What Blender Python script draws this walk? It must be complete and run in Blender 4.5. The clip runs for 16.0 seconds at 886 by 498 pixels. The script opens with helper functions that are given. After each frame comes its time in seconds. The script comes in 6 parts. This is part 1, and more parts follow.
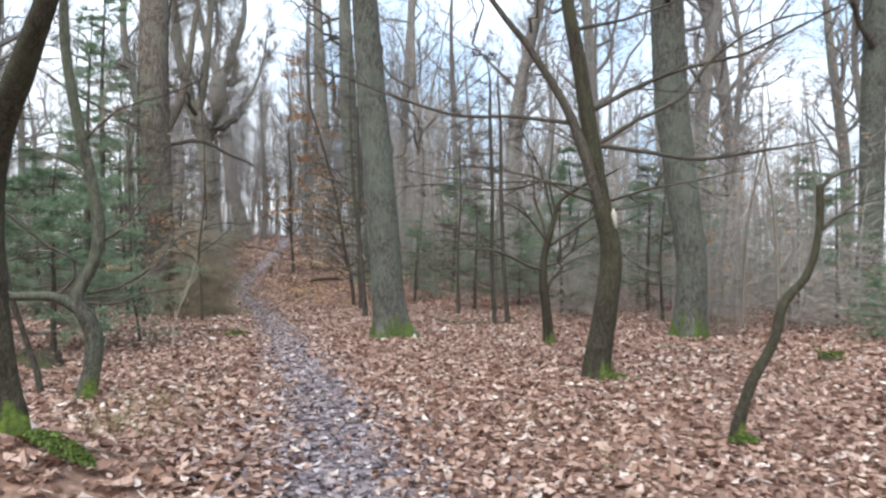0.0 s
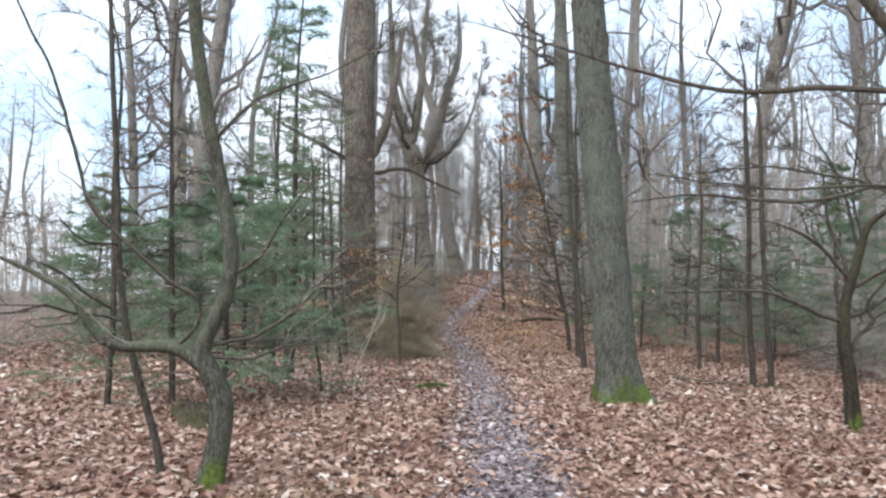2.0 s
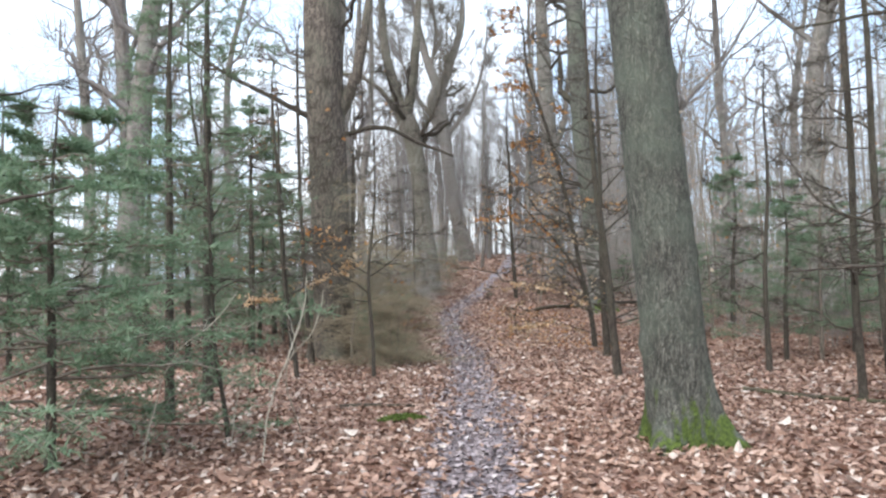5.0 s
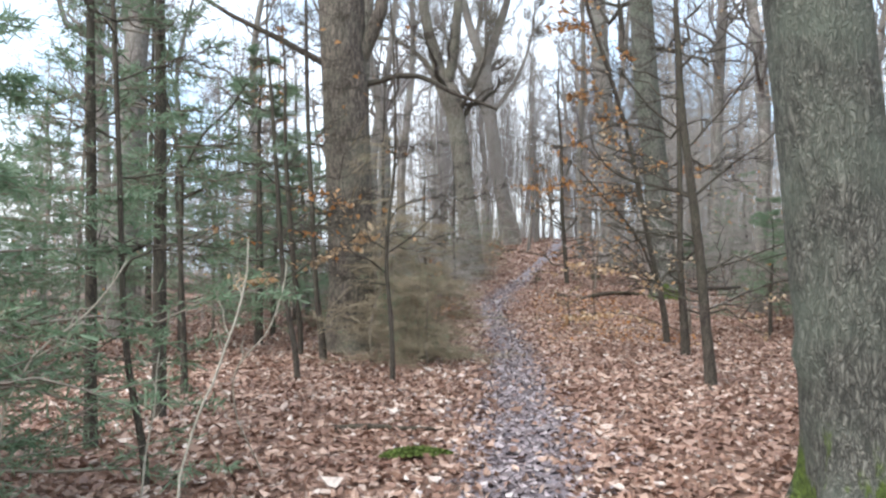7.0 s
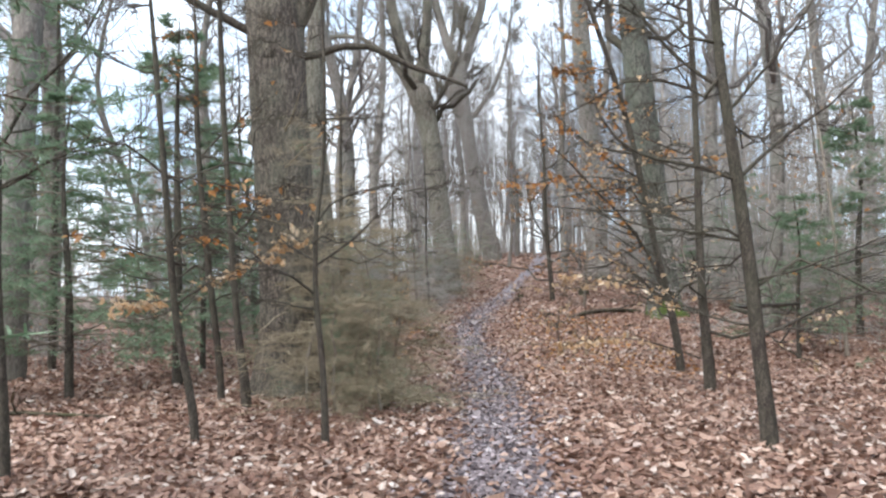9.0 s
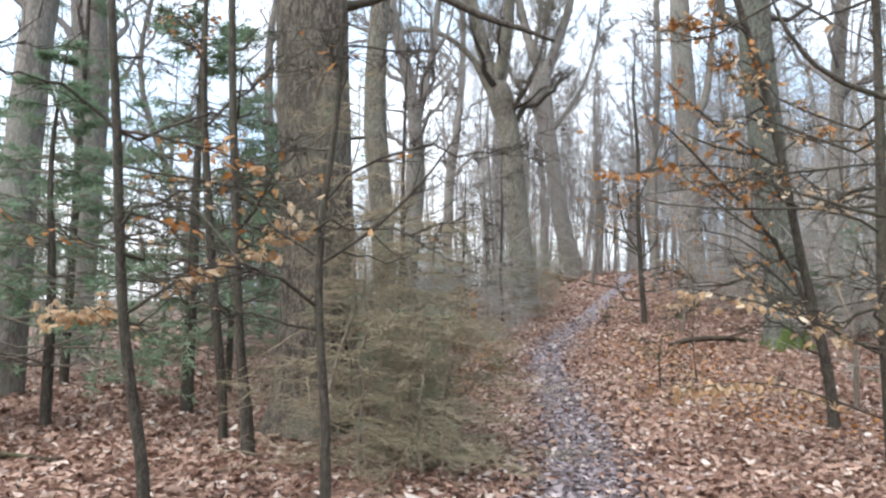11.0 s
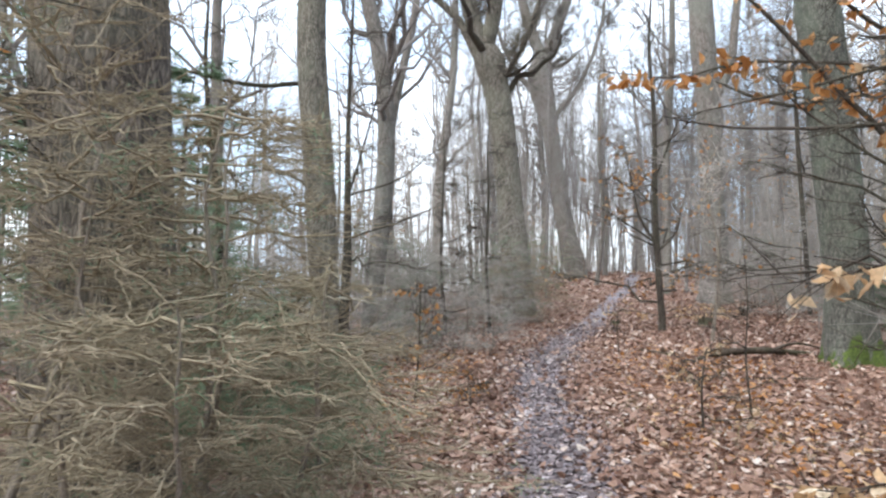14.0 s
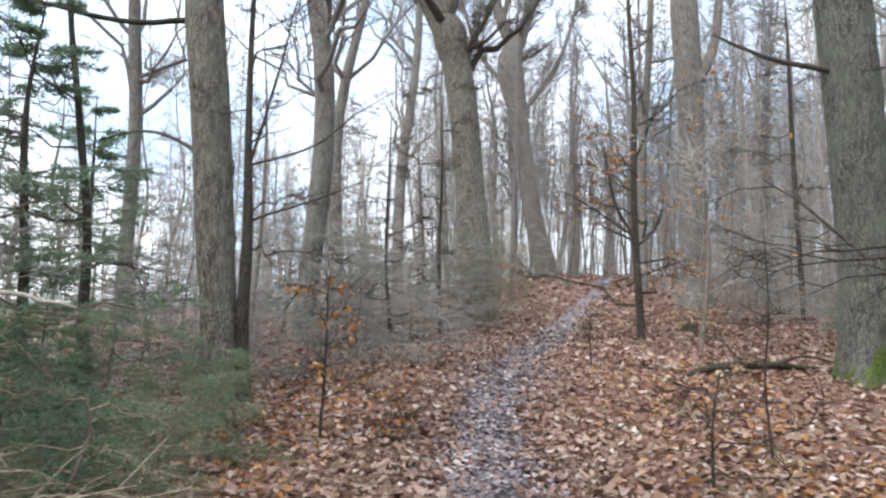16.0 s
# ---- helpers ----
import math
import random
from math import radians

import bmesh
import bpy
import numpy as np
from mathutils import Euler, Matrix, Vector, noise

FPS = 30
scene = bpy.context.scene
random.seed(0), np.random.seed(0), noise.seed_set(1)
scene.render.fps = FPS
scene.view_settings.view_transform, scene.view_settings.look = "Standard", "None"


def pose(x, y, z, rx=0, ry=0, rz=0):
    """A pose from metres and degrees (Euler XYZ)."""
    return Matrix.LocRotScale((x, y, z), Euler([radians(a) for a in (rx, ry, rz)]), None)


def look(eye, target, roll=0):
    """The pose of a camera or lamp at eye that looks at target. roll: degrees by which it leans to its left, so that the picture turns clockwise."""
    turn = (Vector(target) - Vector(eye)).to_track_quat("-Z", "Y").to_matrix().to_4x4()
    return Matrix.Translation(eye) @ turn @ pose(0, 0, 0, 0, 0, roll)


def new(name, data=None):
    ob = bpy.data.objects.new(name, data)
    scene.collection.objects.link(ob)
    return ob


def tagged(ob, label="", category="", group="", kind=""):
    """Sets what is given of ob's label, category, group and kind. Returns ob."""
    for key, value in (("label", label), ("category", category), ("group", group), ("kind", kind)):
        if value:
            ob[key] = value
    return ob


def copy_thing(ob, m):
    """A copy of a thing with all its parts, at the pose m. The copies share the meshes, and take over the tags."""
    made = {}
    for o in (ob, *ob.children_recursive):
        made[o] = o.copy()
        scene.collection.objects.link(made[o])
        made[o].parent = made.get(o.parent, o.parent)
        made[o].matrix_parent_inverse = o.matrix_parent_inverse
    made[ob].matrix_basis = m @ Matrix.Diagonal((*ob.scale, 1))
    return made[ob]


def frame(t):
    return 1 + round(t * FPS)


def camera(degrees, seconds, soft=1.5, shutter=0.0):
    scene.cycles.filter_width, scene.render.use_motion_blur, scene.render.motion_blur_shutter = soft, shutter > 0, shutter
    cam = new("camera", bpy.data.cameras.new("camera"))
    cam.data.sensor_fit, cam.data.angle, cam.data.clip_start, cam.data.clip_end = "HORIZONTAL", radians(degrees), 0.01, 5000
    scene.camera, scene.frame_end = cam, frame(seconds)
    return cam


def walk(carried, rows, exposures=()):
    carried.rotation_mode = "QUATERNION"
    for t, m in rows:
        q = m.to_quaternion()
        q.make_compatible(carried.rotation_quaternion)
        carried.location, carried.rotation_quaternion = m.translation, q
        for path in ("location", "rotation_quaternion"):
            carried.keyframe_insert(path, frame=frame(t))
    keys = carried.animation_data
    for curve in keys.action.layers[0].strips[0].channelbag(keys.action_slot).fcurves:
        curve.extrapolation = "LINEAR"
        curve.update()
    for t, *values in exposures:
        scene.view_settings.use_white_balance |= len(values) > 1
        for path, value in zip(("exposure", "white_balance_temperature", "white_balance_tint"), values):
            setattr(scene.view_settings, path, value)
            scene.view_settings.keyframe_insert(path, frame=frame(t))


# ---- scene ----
cam = camera(63.3, 16.0, soft=2.4, shutter=0.2)
METRES, EYE, TILT, LEAN, TURN = 20.8, 1.5, 0.0, 0.0, 0.0
ROWS = [
    (0.0, 0.0, 0.0, 0.0, -0.01, 1.41, -0.24),
    (0.5, -0.0004, 0.031, -0.0006, 3.66, 2.29, -0.45),
    (1.0, -0.0039, 0.0668, 0.0002, 6.11, 2.96, -0.21),
    (1.5, -0.0113, 0.098, 0.0028, 14.62, 3.73, -1.03),
    (2.0, -0.0189, 0.1297, 0.0045, 16.87, 4.08, -1.41),
    (2.5, -0.0241, 0.1606, 0.0051, 21.36, 3.31, -1.97),
    (3.0, -0.0291, 0.1943, 0.006, 13.65, 0.12, -0.74),
    (3.5, -0.0326, 0.224, 0.0068, 14.88, 1.79, 0.07),
    (4.0, -0.0384, 0.2556, 0.0074, 16.95, 1.69, 0.21),
    (4.5, -0.0431, 0.2858, 0.0081, 17.48, 3.07, 0.26),
    (7.0, -0.0852, 0.4411, 0.0035, 21.81, 1.85, -0.17),
    (7.5, -0.0948, 0.4694, 0.0031, 20.42, 2.0, 0.1),
    (8.0, -0.1033, 0.5025, 0.0029, 21.31, 3.1, 0.35),
    (8.5, -0.1113, 0.5312, 0.0033, 21.41, 3.25, 1.21),
    (9.0, -0.1183, 0.5631, 0.0033, 20.32, 3.26, 0.87),
    (11.5, -0.1673, 0.7041, 0.0035, 27.16, 4.69, -1.38),
    (12.0, -0.177, 0.7355, 0.0026, 24.95, 4.74, -1.36),
    (12.5, -0.1838, 0.7627, 0.0029, 23.96, 4.9, -1.1),
    (13.0, -0.1927, 0.7916, 0.0028, 24.35, 4.96, -1.16),
    (13.5, -0.1988, 0.8197, 0.0021, 24.17, 5.28, -0.79),
    (14.0, -0.2065, 0.8513, 0.0023, 26.7, 4.82, -1.26),
    (14.5, -0.213, 0.8803, 0.002, 23.52, 4.37, -0.46),
    (15.0, -0.2201, 0.9104, 0.0025, 28.46, 4.13, -1.95),
    (15.5, -0.2264, 0.9376, 0.0039, 24.44, 4.72, -1.83),
    (16.0, -0.2354, 0.9679, 0.0038, 24.46, 5.06, -1.64),
]
walk(cam, [(t, pose(0, 0, EYE, TILT, LEAN, TURN) @ pose(METRES * x, METRES * y, METRES * z, 90 + pitch, roll, yaw)) for t, x, y, z, yaw, pitch, roll in ROWS], exposures=[(0.0, 0.0), (2.5, 0.04), (4.5, 0.2), (7.0, 0.28), (9.0, 0.31), (12.0, 0.38), (14.0, 0.34), (16.0, 0.2)])


# ---- world and light: pale overcast winter sky ----
world = bpy.data.worlds.new("overcast_sky")
scene.world = world
world.use_nodes = True
wn = world.node_tree
wn.nodes.clear()
w_out = wn.nodes.new("ShaderNodeOutputWorld")
w_sky = wn.nodes.new("ShaderNodeTexSky")
w_sky.sky_type = "NISHITA"
w_sky.sun_disc = False
w_sky.sun_elevation, w_sky.sun_rotation = radians(56), radians(200)
w_sky.air_density, w_sky.dust_density, w_sky.ozone_density = 1.0, 4.0, 1.0
w_bg = wn.nodes.new("ShaderNodeBackground")
w_bg.inputs["Strength"].default_value = 0.085
# cloud cover: a high even white layer over the blue
w_cloud = wn.nodes.new("ShaderNodeBackground")
w_co = wn.nodes.new("ShaderNodeTexCoord")
w_no = wn.nodes.new("ShaderNodeTexNoise")
w_no.inputs["Scale"].default_value, w_no.inputs["Detail"].default_value = 3.0, 5.0
w_ra = wn.nodes.new("ShaderNodeValToRGB")
w_ra.color_ramp.elements[0].position, w_ra.color_ramp.elements[0].color = 0.40, (0.39, 0.54, 0.72, 1)
w_ra.color_ramp.elements[1].position, w_ra.color_ramp.elements[1].color = 0.62, (0.87, 0.93, 1.0, 1)
w_cloud.inputs["Strength"].default_value = 1.72
w_add = wn.nodes.new("ShaderNodeAddShader")
wn.links.new(w_co.outputs["Generated"], w_no.inputs["Vector"])
wn.links.new(w_no.outputs["Fac"], w_ra.inputs["Fac"])
wn.links.new(w_ra.outputs["Color"], w_cloud.inputs["Color"])
wn.links.new(w_sky.outputs["Color"], w_bg.inputs["Color"])
wn.links.new(w_bg.outputs[0], w_add.inputs[0])
wn.links.new(w_cloud.outputs[0], w_add.inputs[1])
wn.links.new(w_add.outputs[0], w_out.inputs["Surface"])

sun = new("sun", bpy.data.lights.new("sun", "SUN"))
sun.data.energy, sun.data.angle, sun.data.color = 3.0, radians(50), (0.97, 0.985, 1.0)
sun.matrix_world = look((0, 0, 18), (4, 11.4, 0))


# ---- terrain: level at the start, climbing ahead, lower away from the path ----
def smooth(a, b, v):
    u = np.clip((v - a) / (b - a), 0, 1)
    return u * u * (3 - 2 * u)


def path_x(y):
    return np.interp(y, [-40, 0, 4.9, 6.5, 8.8, 13.4, 15, 17.4, 20.3, 22, 25.1, 27.7, 30, 32.4, 36, 45, 50, 62, 120],
                     [2, -0.05, -0.66, -1.0, -1.55, -2.95, -3.35, -4.1, -4.97, -5.55, -6.7, -7.75, -8.5, -8.9, -9.25, -10.75, -11.4, -13.6, -28])


def height(x, y):
    rise = np.interp(y, [-60, 0, 15, 20, 24, 27, 30, 35, 44, 61, 70, 82, 120, 400],
                     [0, 0, 0.1, 0.12, 0.17, 0.33, 0.6, 1.15, 2.0, 3.75, 4.5, 5.0, 5.2, 5.2])
    u = path_x(y) - x
    mound = 0.38 * np.exp(-(((x + 2.72) / 0.62) ** 2 + ((y - 4.4) / 0.62) ** 2) / 2)
    return rise * (1 - 0.85 * smooth(3, 26, u) - 0.8 * smooth(5, 24, -u)) + mound


def bumps(x, y):
    """Small unevenness of the forest floor, none on the trodden line."""
    d = np.abs(x - path_x(y))
    n = 0.5 * np.sin(x * 1.7 + 1.3 * np.sin(y * 0.9)) * np.cos(y * 1.3 + 0.8 * np.sin(x * 1.1)) + 0.5 * np.sin(x * 0.61 + y * 0.43 + 1.0)
    return 0.045 * n * smooth(0.4, 2.0, d) - 0.035 * (1 - smooth(0.15, 0.65, d))


def ground_z(x, y):
    return float(height(x, y) + bumps(x, y))


# ---- materials ----
def material(name, rough=0.85, spec=0.3):
    m = bpy.data.materials.new(name)
    m.use_nodes = True
    nt = m.node_tree
    b = nt.nodes["Principled BSDF"]
    b.inputs["Roughness"].default_value = rough
    b.inputs["Specular IOR Level"].default_value = spec
    return m, nt, b


def node(nt, kind, **values):
    n = nt.nodes.new(kind)
    for k, v in values.items():
        n.inputs[k.replace("_", " ")].default_value = v
    return n


def ramp(nt, source, stops):
    r = nt.nodes.new("ShaderNodeValToRGB")
    els = r.color_ramp.elements
    while len(els) < len(stops):
        els.new(0.5)
    for e, (p, c) in zip(els, stops):
        e.position, e.color = p, (*c, 1)
    nt.links.new(source, r.inputs["Fac"])
    return r.outputs["Color"]


def mixed(nt, factor, a, b):
    m = nt.nodes.new("ShaderNodeMix")
    m.data_type = "RGBA"
    for s, v in ((m.inputs[0], factor), (m.inputs[6], a), (m.inputs[7], b)):
        if isinstance(v, (float, tuple)):
            s.default_value = v if isinstance(v, float) else (*v, 1)
        else:
            nt.links.new(v, s)
    return m.outputs[2]


def calc(nt, op, a, b):
    m = nt.nodes.new("ShaderNodeMath")
    m.operation = op
    m.use_clamp = True
    for s, v in ((m.inputs[0], a), (m.inputs[1], b)):
        if isinstance(v, (int, float)):
            s.default_value = v
        else:
            nt.links.new(v, s)
    return m.outputs[0]


def bump(nt, b, source, strength, distance):
    n = node(nt, "ShaderNodeBump", Strength=strength, Distance=distance)
    nt.links.new(source, n.inputs["Height"])
    nt.links.new(n.outputs["Normal"], b.inputs["Normal"])


def bark_material(name, dark, light, algae, moss_top=0.0, ridges=14.0, algae_amount=0.5, depth=0.02):
    """Bark with upright ridges, a green-grey algae film in patches, and moss up to moss_top metres above the foot."""
    m, nt, b = material(name, 0.9, 0.2)
    co = nt.nodes.new("ShaderNodeTexCoord")
    mp = nt.nodes.new("ShaderNodeMapping")
    mp.inputs["Scale"].default_value = (1, 1, 0.3)
    nt.links.new(co.outputs["Object"], mp.inputs["Vector"])
    ridge = node(nt, "ShaderNodeTexNoise", Scale=ridges, Detail=6.0, Roughness=0.65, Distortion=0.4)
    nt.links.new(mp.outputs["Vector"], ridge.inputs["Vector"])
    patch = node(nt, "ShaderNodeTexNoise", Scale=1.6, Detail=5.0, Roughness=0.6)
    nt.links.new(co.outputs["Object"], patch.inputs["Vector"])
    crack = node(nt, "ShaderNodeTexVoronoi", Scale=ridges * 1.6)
    crack.feature = "DISTANCE_TO_EDGE"
    warp = node(nt, "ShaderNodeTexNoise", Scale=ridges * 0.5, Detail=3.0)
    nt.links.new(mp.outputs["Vector"], warp.inputs["Vector"])
    push = nt.nodes.new("ShaderNodeVectorMath")
    push.operation = "MULTIPLY_ADD"
    push.inputs[1].default_value = (0.22, 0.22, 0.22)
    nt.links.new(warp.outputs["Color"], push.inputs[0])
    nt.links.new(mp.outputs["Vector"], push.inputs[2])
    nt.links.new(push.outputs[0], crack.inputs["Vector"])
    plate = ramp(nt, crack.outputs["Distance"], [(0.0, (0.55, 0.55, 0.55)), (0.3, (1, 1, 1))])
    relief = calc(nt, "MULTIPLY", ridge.outputs["Fac"], plate)
    col = ramp(nt, relief, [(0.26, dark), (0.52, light)])
    film = ramp(nt, patch.outputs["Fac"], [(0.42, (0, 0, 0)), (0.66, (algae_amount,) * 3)])
    col = mixed(nt, film, col, algae)
    if moss_top:
        sep = nt.nodes.new("ShaderNodeSeparateXYZ")
        nt.links.new(co.outputs["Object"], sep.inputs[0])
        wide = node(nt, "ShaderNodeTexNoise", Scale=7.0, Detail=3.0)
        fine = node(nt, "ShaderNodeTexNoise", Scale=30.0, Detail=5.0)
        nt.links.new(mp.outputs["Vector"], wide.inputs["Vector"])
        nt.links.new(co.outputs["Object"], fine.inputs["Vector"])
        reach = calc(nt, "MULTIPLY", ramp(nt, wide.outputs["Fac"], [(0.42, (0, 0, 0)), (0.62, (1, 1, 1))]), 1.7 * moss_top)
        edge = calc(nt, "SUBTRACT", calc(nt, "ADD", reach, calc(nt, "MULTIPLY", fine.outputs["Fac"], 0.9 * moss_top)), calc(nt, "ADD", sep.outputs["Z"], 0.3 * moss_top))
        mask = calc(nt, "MULTIPLY", edge, 1.5 / moss_top)
        moss = ramp(nt, fine.outputs["Fac"], [(0.3, (0.04, 0.065, 0.014)), (0.7, (0.15, 0.21, 0.04))])
        col = mixed(nt, calc(nt, "MULTIPLY", mask, 0.9), col, moss)
    nt.links.new(col, b.inputs["Base Color"])
    bump(nt, b, relief, 1.0, depth)
    return m


def leaf_material(name, stops, rough=0.6, through_light=0.35, damp=None):
    """Leaves that differ one from another; damp: the colour of wetter patches of them."""
    m, nt, b = material(name, rough, 0.35)
    geo = nt.nodes.new("ShaderNodeNewGeometry")
    col = ramp(nt, geo.outputs["Random Per Island"], stops)
    co = nt.nodes.new("ShaderNodeTexCoord")
    n = node(nt, "ShaderNodeTexNoise", Scale=40.0, Detail=3.0)
    nt.links.new(co.outputs["Object"], n.inputs["Vector"])
    shade = ramp(nt, n.outputs["Fac"], [(0.3, (0.72, 0.70, 0.68)), (0.7, (1.1, 1.08, 1.05))])
    mul = nt.nodes.new("ShaderNodeMix")
    mul.data_type, mul.blend_type = "RGBA", "MULTIPLY"
    mul.inputs[0].default_value = 1.0
    if damp:
        wide = node(nt, "ShaderNodeTexNoise", Scale=1.1, Detail=4.0, Roughness=0.6)
        nt.links.new(co.outputs["Object"], wide.inputs["Vector"])
        col = mixed(nt, ramp(nt, wide.outputs["Fac"], [(0.46, (0, 0, 0)), (0.62, (0.52, 0.52, 0.52))]), col, damp)
    nt.links.new(col, mul.inputs[6])
    nt.links.new(shade, mul.inputs[7])
    nt.links.new(mul.outputs[2], b.inputs["Base Color"])
    if through_light:
        tr = nt.nodes.new("ShaderNodeBsdfTranslucent")
        nt.links.new(mul.outputs[2], tr.inputs["Color"])
        mx = nt.nodes.new("ShaderNodeMixShader")
        mx.inputs[0].default_value = through_light
        nt.links.new(b.outputs[0], mx.inputs[1])
        nt.links.new(tr.outputs[0], mx.inputs[2])
        nt.links.new(mx.outputs[0], nt.nodes["Material Output"].inputs["Surface"])
    return m


def soil_material(name, stops, scale, bump_depth, rough=0.95):
    m, nt, b = material(name, rough, 0.25)
    co = nt.nodes.new("ShaderNodeTexCoord")
    big = node(nt, "ShaderNodeTexNoise", Scale=scale * 0.07, Detail=5.0)
    fine = node(nt, "ShaderNodeTexNoise", Scale=scale, Detail=8.0, Roughness=0.7)
    vor = node(nt, "ShaderNodeTexVoronoi", Scale=scale * 0.9, Randomness=1.0)
    for n in (big, fine, vor):
        nt.links.new(co.outputs["Object"], n.inputs["Vector"])
    tone = calc(nt, "ADD", calc(nt, "MULTIPLY", fine.outputs["Fac"], 0.6), calc(nt, "MULTIPLY", big.outputs["Fac"], 0.4))
    col = ramp(nt, tone, stops)
    sep = nt.nodes.new("ShaderNodeSeparateColor")
    nt.links.new(vor.outputs["Color"], sep.inputs[0])
    flecks = ramp(nt, sep.outputs[0], [(0.0, (0.6, 0.6, 0.6)), (1.0, (1.35, 1.3, 1.25))])
    mul = nt.nodes.new("ShaderNodeMix")
    mul.data_type, mul.blend_type = "RGBA", "MULTIPLY"
    mul.inputs[0].default_value = 0.8
    nt.links.new(col, mul.inputs[6])
    nt.links.new(flecks, mul.inputs[7])
    nt.links.new(mul.outputs[2], b.inputs["Base Color"])
    bump(nt, b, tone, 0.8, bump_depth)
    return m


# leaf mould brown, darkened to paint the shadow in gaps between leaves
MAT_LITTER_SOIL = soil_material("brown_leaf_mould_shaded", [(0.3, (0.10, 0.06, 0.043)), (0.5, (0.215, 0.132, 0.098)), (0.7, (0.36, 0.245, 0.185))], 22.0, 0.03)
MAT_PATH = soil_material("damp_trodden_earth", [(0.34, (0.085, 0.07, 0.072)), (0.5, (0.19, 0.165, 0.18)), (0.66, (0.39, 0.35, 0.38))], 26.0, 0.035, 0.5)
MAT_OAK = bark_material("oak_bark", (0.055, 0.046, 0.039), (0.26, 0.215, 0.175), (0.19, 0.19, 0.14), 0.0, 18.0, 0.5, 0.03)
MAT_OAK_GREY = bark_material("grey_oak_bark", (0.085, 0.075, 0.061), (0.335, 0.295, 0.243), (0.25, 0.25, 0.187), 0.0, 18.0, 0.55, 0.03)
MAT_OAK_MOSSY = bark_material("mossy_oak_bark", (0.046, 0.045, 0.038), (0.20, 0.192, 0.16), (0.165, 0.19, 0.145), 0.32, 23.0, 0.6, 0.04)
MAT_OAK_PALE = bark_material("pale_mossy_oak_bark", (0.056, 0.055, 0.046), (0.235, 0.225, 0.19), (0.19, 0.215, 0.16), 0.34, 20.0, 0.6, 0.035)
MAT_GREEN_BARK = bark_material("algae_green_bark", (0.019, 0.016, 0.011), (0.074, 0.061, 0.044), (0.068, 0.071, 0.038), 0.15, 24.0, 0.6, 0.012)
MAT_BENT_BARK = bark_material("grey_green_bark", (0.034, 0.032, 0.025), (0.14, 0.134, 0.105), (0.115, 0.13, 0.08), 0.15, 24.0, 0.6, 0.012)
MAT_DARK_BARK = bark_material("dark_wet_bark", (0.036, 0.029, 0.024), (0.12, 0.10, 0.08), (0.095, 0.10, 0.066), 0.0, 26.0, 0.4, 0.005)
MAT_TWIG = bark_material("grey_brown_twigs", (0.15, 0.125, 0.10), (0.30, 0.25, 0.205), (0.25, 0.24, 0.175), 0.0, 30.0, 0.4, 0.003)
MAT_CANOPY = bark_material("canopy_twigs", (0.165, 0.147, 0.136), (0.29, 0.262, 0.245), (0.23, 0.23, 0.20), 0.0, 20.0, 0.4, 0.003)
# distance haze is put into these two colours: wood paled towards light grey
MAT_HAZY_TWIG = bark_material("hazy_brown_twigs", (0.29, 0.258, 0.232), (0.46, 0.415, 0.378), (0.36, 0.365, 0.305), 0.0, 20.0, 0.4, 0.003)
MAT_HAZY_BARK = bark_material("hazy_trunk_bark", (0.13, 0.115, 0.10), (0.29, 0.255, 0.225), (0.22, 0.23, 0.19), 0.0, 12.0, 0.6, 0.02)
MAT_THICKET = bark_material("olive_brown_dead_twigs", (0.225, 0.184, 0.124), (0.43, 0.357, 0.256), (0.33, 0.29, 0.187), 0.0, 25.0, 0.5, 0.003)
MAT_PALE_TWIG = bark_material("bleached_pale_twig", (0.34, 0.31, 0.25), (0.54, 0.50, 0.41), (0.40, 0.40, 0.28), 0.0, 30.0, 0.3, 0.002)
MAT_LEAVES = leaf_material("fallen_leaves", [(0.0, (0.10, 0.05, 0.035)), (0.25, (0.25, 0.145, 0.105)), (0.55, (0.41, 0.265, 0.198)), (0.85, (0.55, 0.40, 0.325)), (1.0, (0.74, 0.665, 0.60))], 0.42, 0.12, (0.235, 0.128, 0.095))
MAT_WET_LEAVES = leaf_material("trodden_wet_leaves", [(0.0, (0.105, 0.082, 0.085)), (0.35, (0.195, 0.16, 0.166)), (0.7, (0.295, 0.245, 0.257)), (0.92, (0.41, 0.35, 0.362)), (1.0, (0.60, 0.545, 0.545))], 0.35, 0.05)
MAT_BEECH = leaf_material("dry_beech_leaves", [(0.0, (0.40, 0.17, 0.055)), (0.5, (0.60, 0.29, 0.10)), (0.8, (0.68, 0.42, 0.21)), (1.0, (0.76, 0.60, 0.42))], 0.55, 0.4)
MAT_PALE_BEECH = leaf_material("pale_beech_leaves", [(0.0, (0.55, 0.34, 0.17)), (0.5, (0.70, 0.52, 0.33)), (1.0, (0.80, 0.70, 0.54))], 0.55, 0.4)
MAT_NEEDLE = leaf_material("spruce_needles", [(0.0, (0.135, 0.22, 0.13)), (0.6, (0.21, 0.315, 0.195)), (1.0, (0.30, 0.40, 0.27))], 0.5, 0.4)
MAT_MOSS = leaf_material("bright_moss", [(0.0, (0.06, 0.095, 0.02)), (1.0, (0.17, 0.23, 0.055))], 0.9, 0.2)
MAT_GRASS = leaf_material("dull_grass", [(0.0, (0.20, 0.22, 0.09)), (1.0, (0.46, 0.40, 0.24))], 0.8, 0.3)
MAT_DEADWOOD = bark_material("rotten_wood", (0.03, 0.023, 0.018), (0.12, 0.095, 0.072), (0.11, 0.13, 0.05), 0.0, 20.0, 0.45, 0.02)


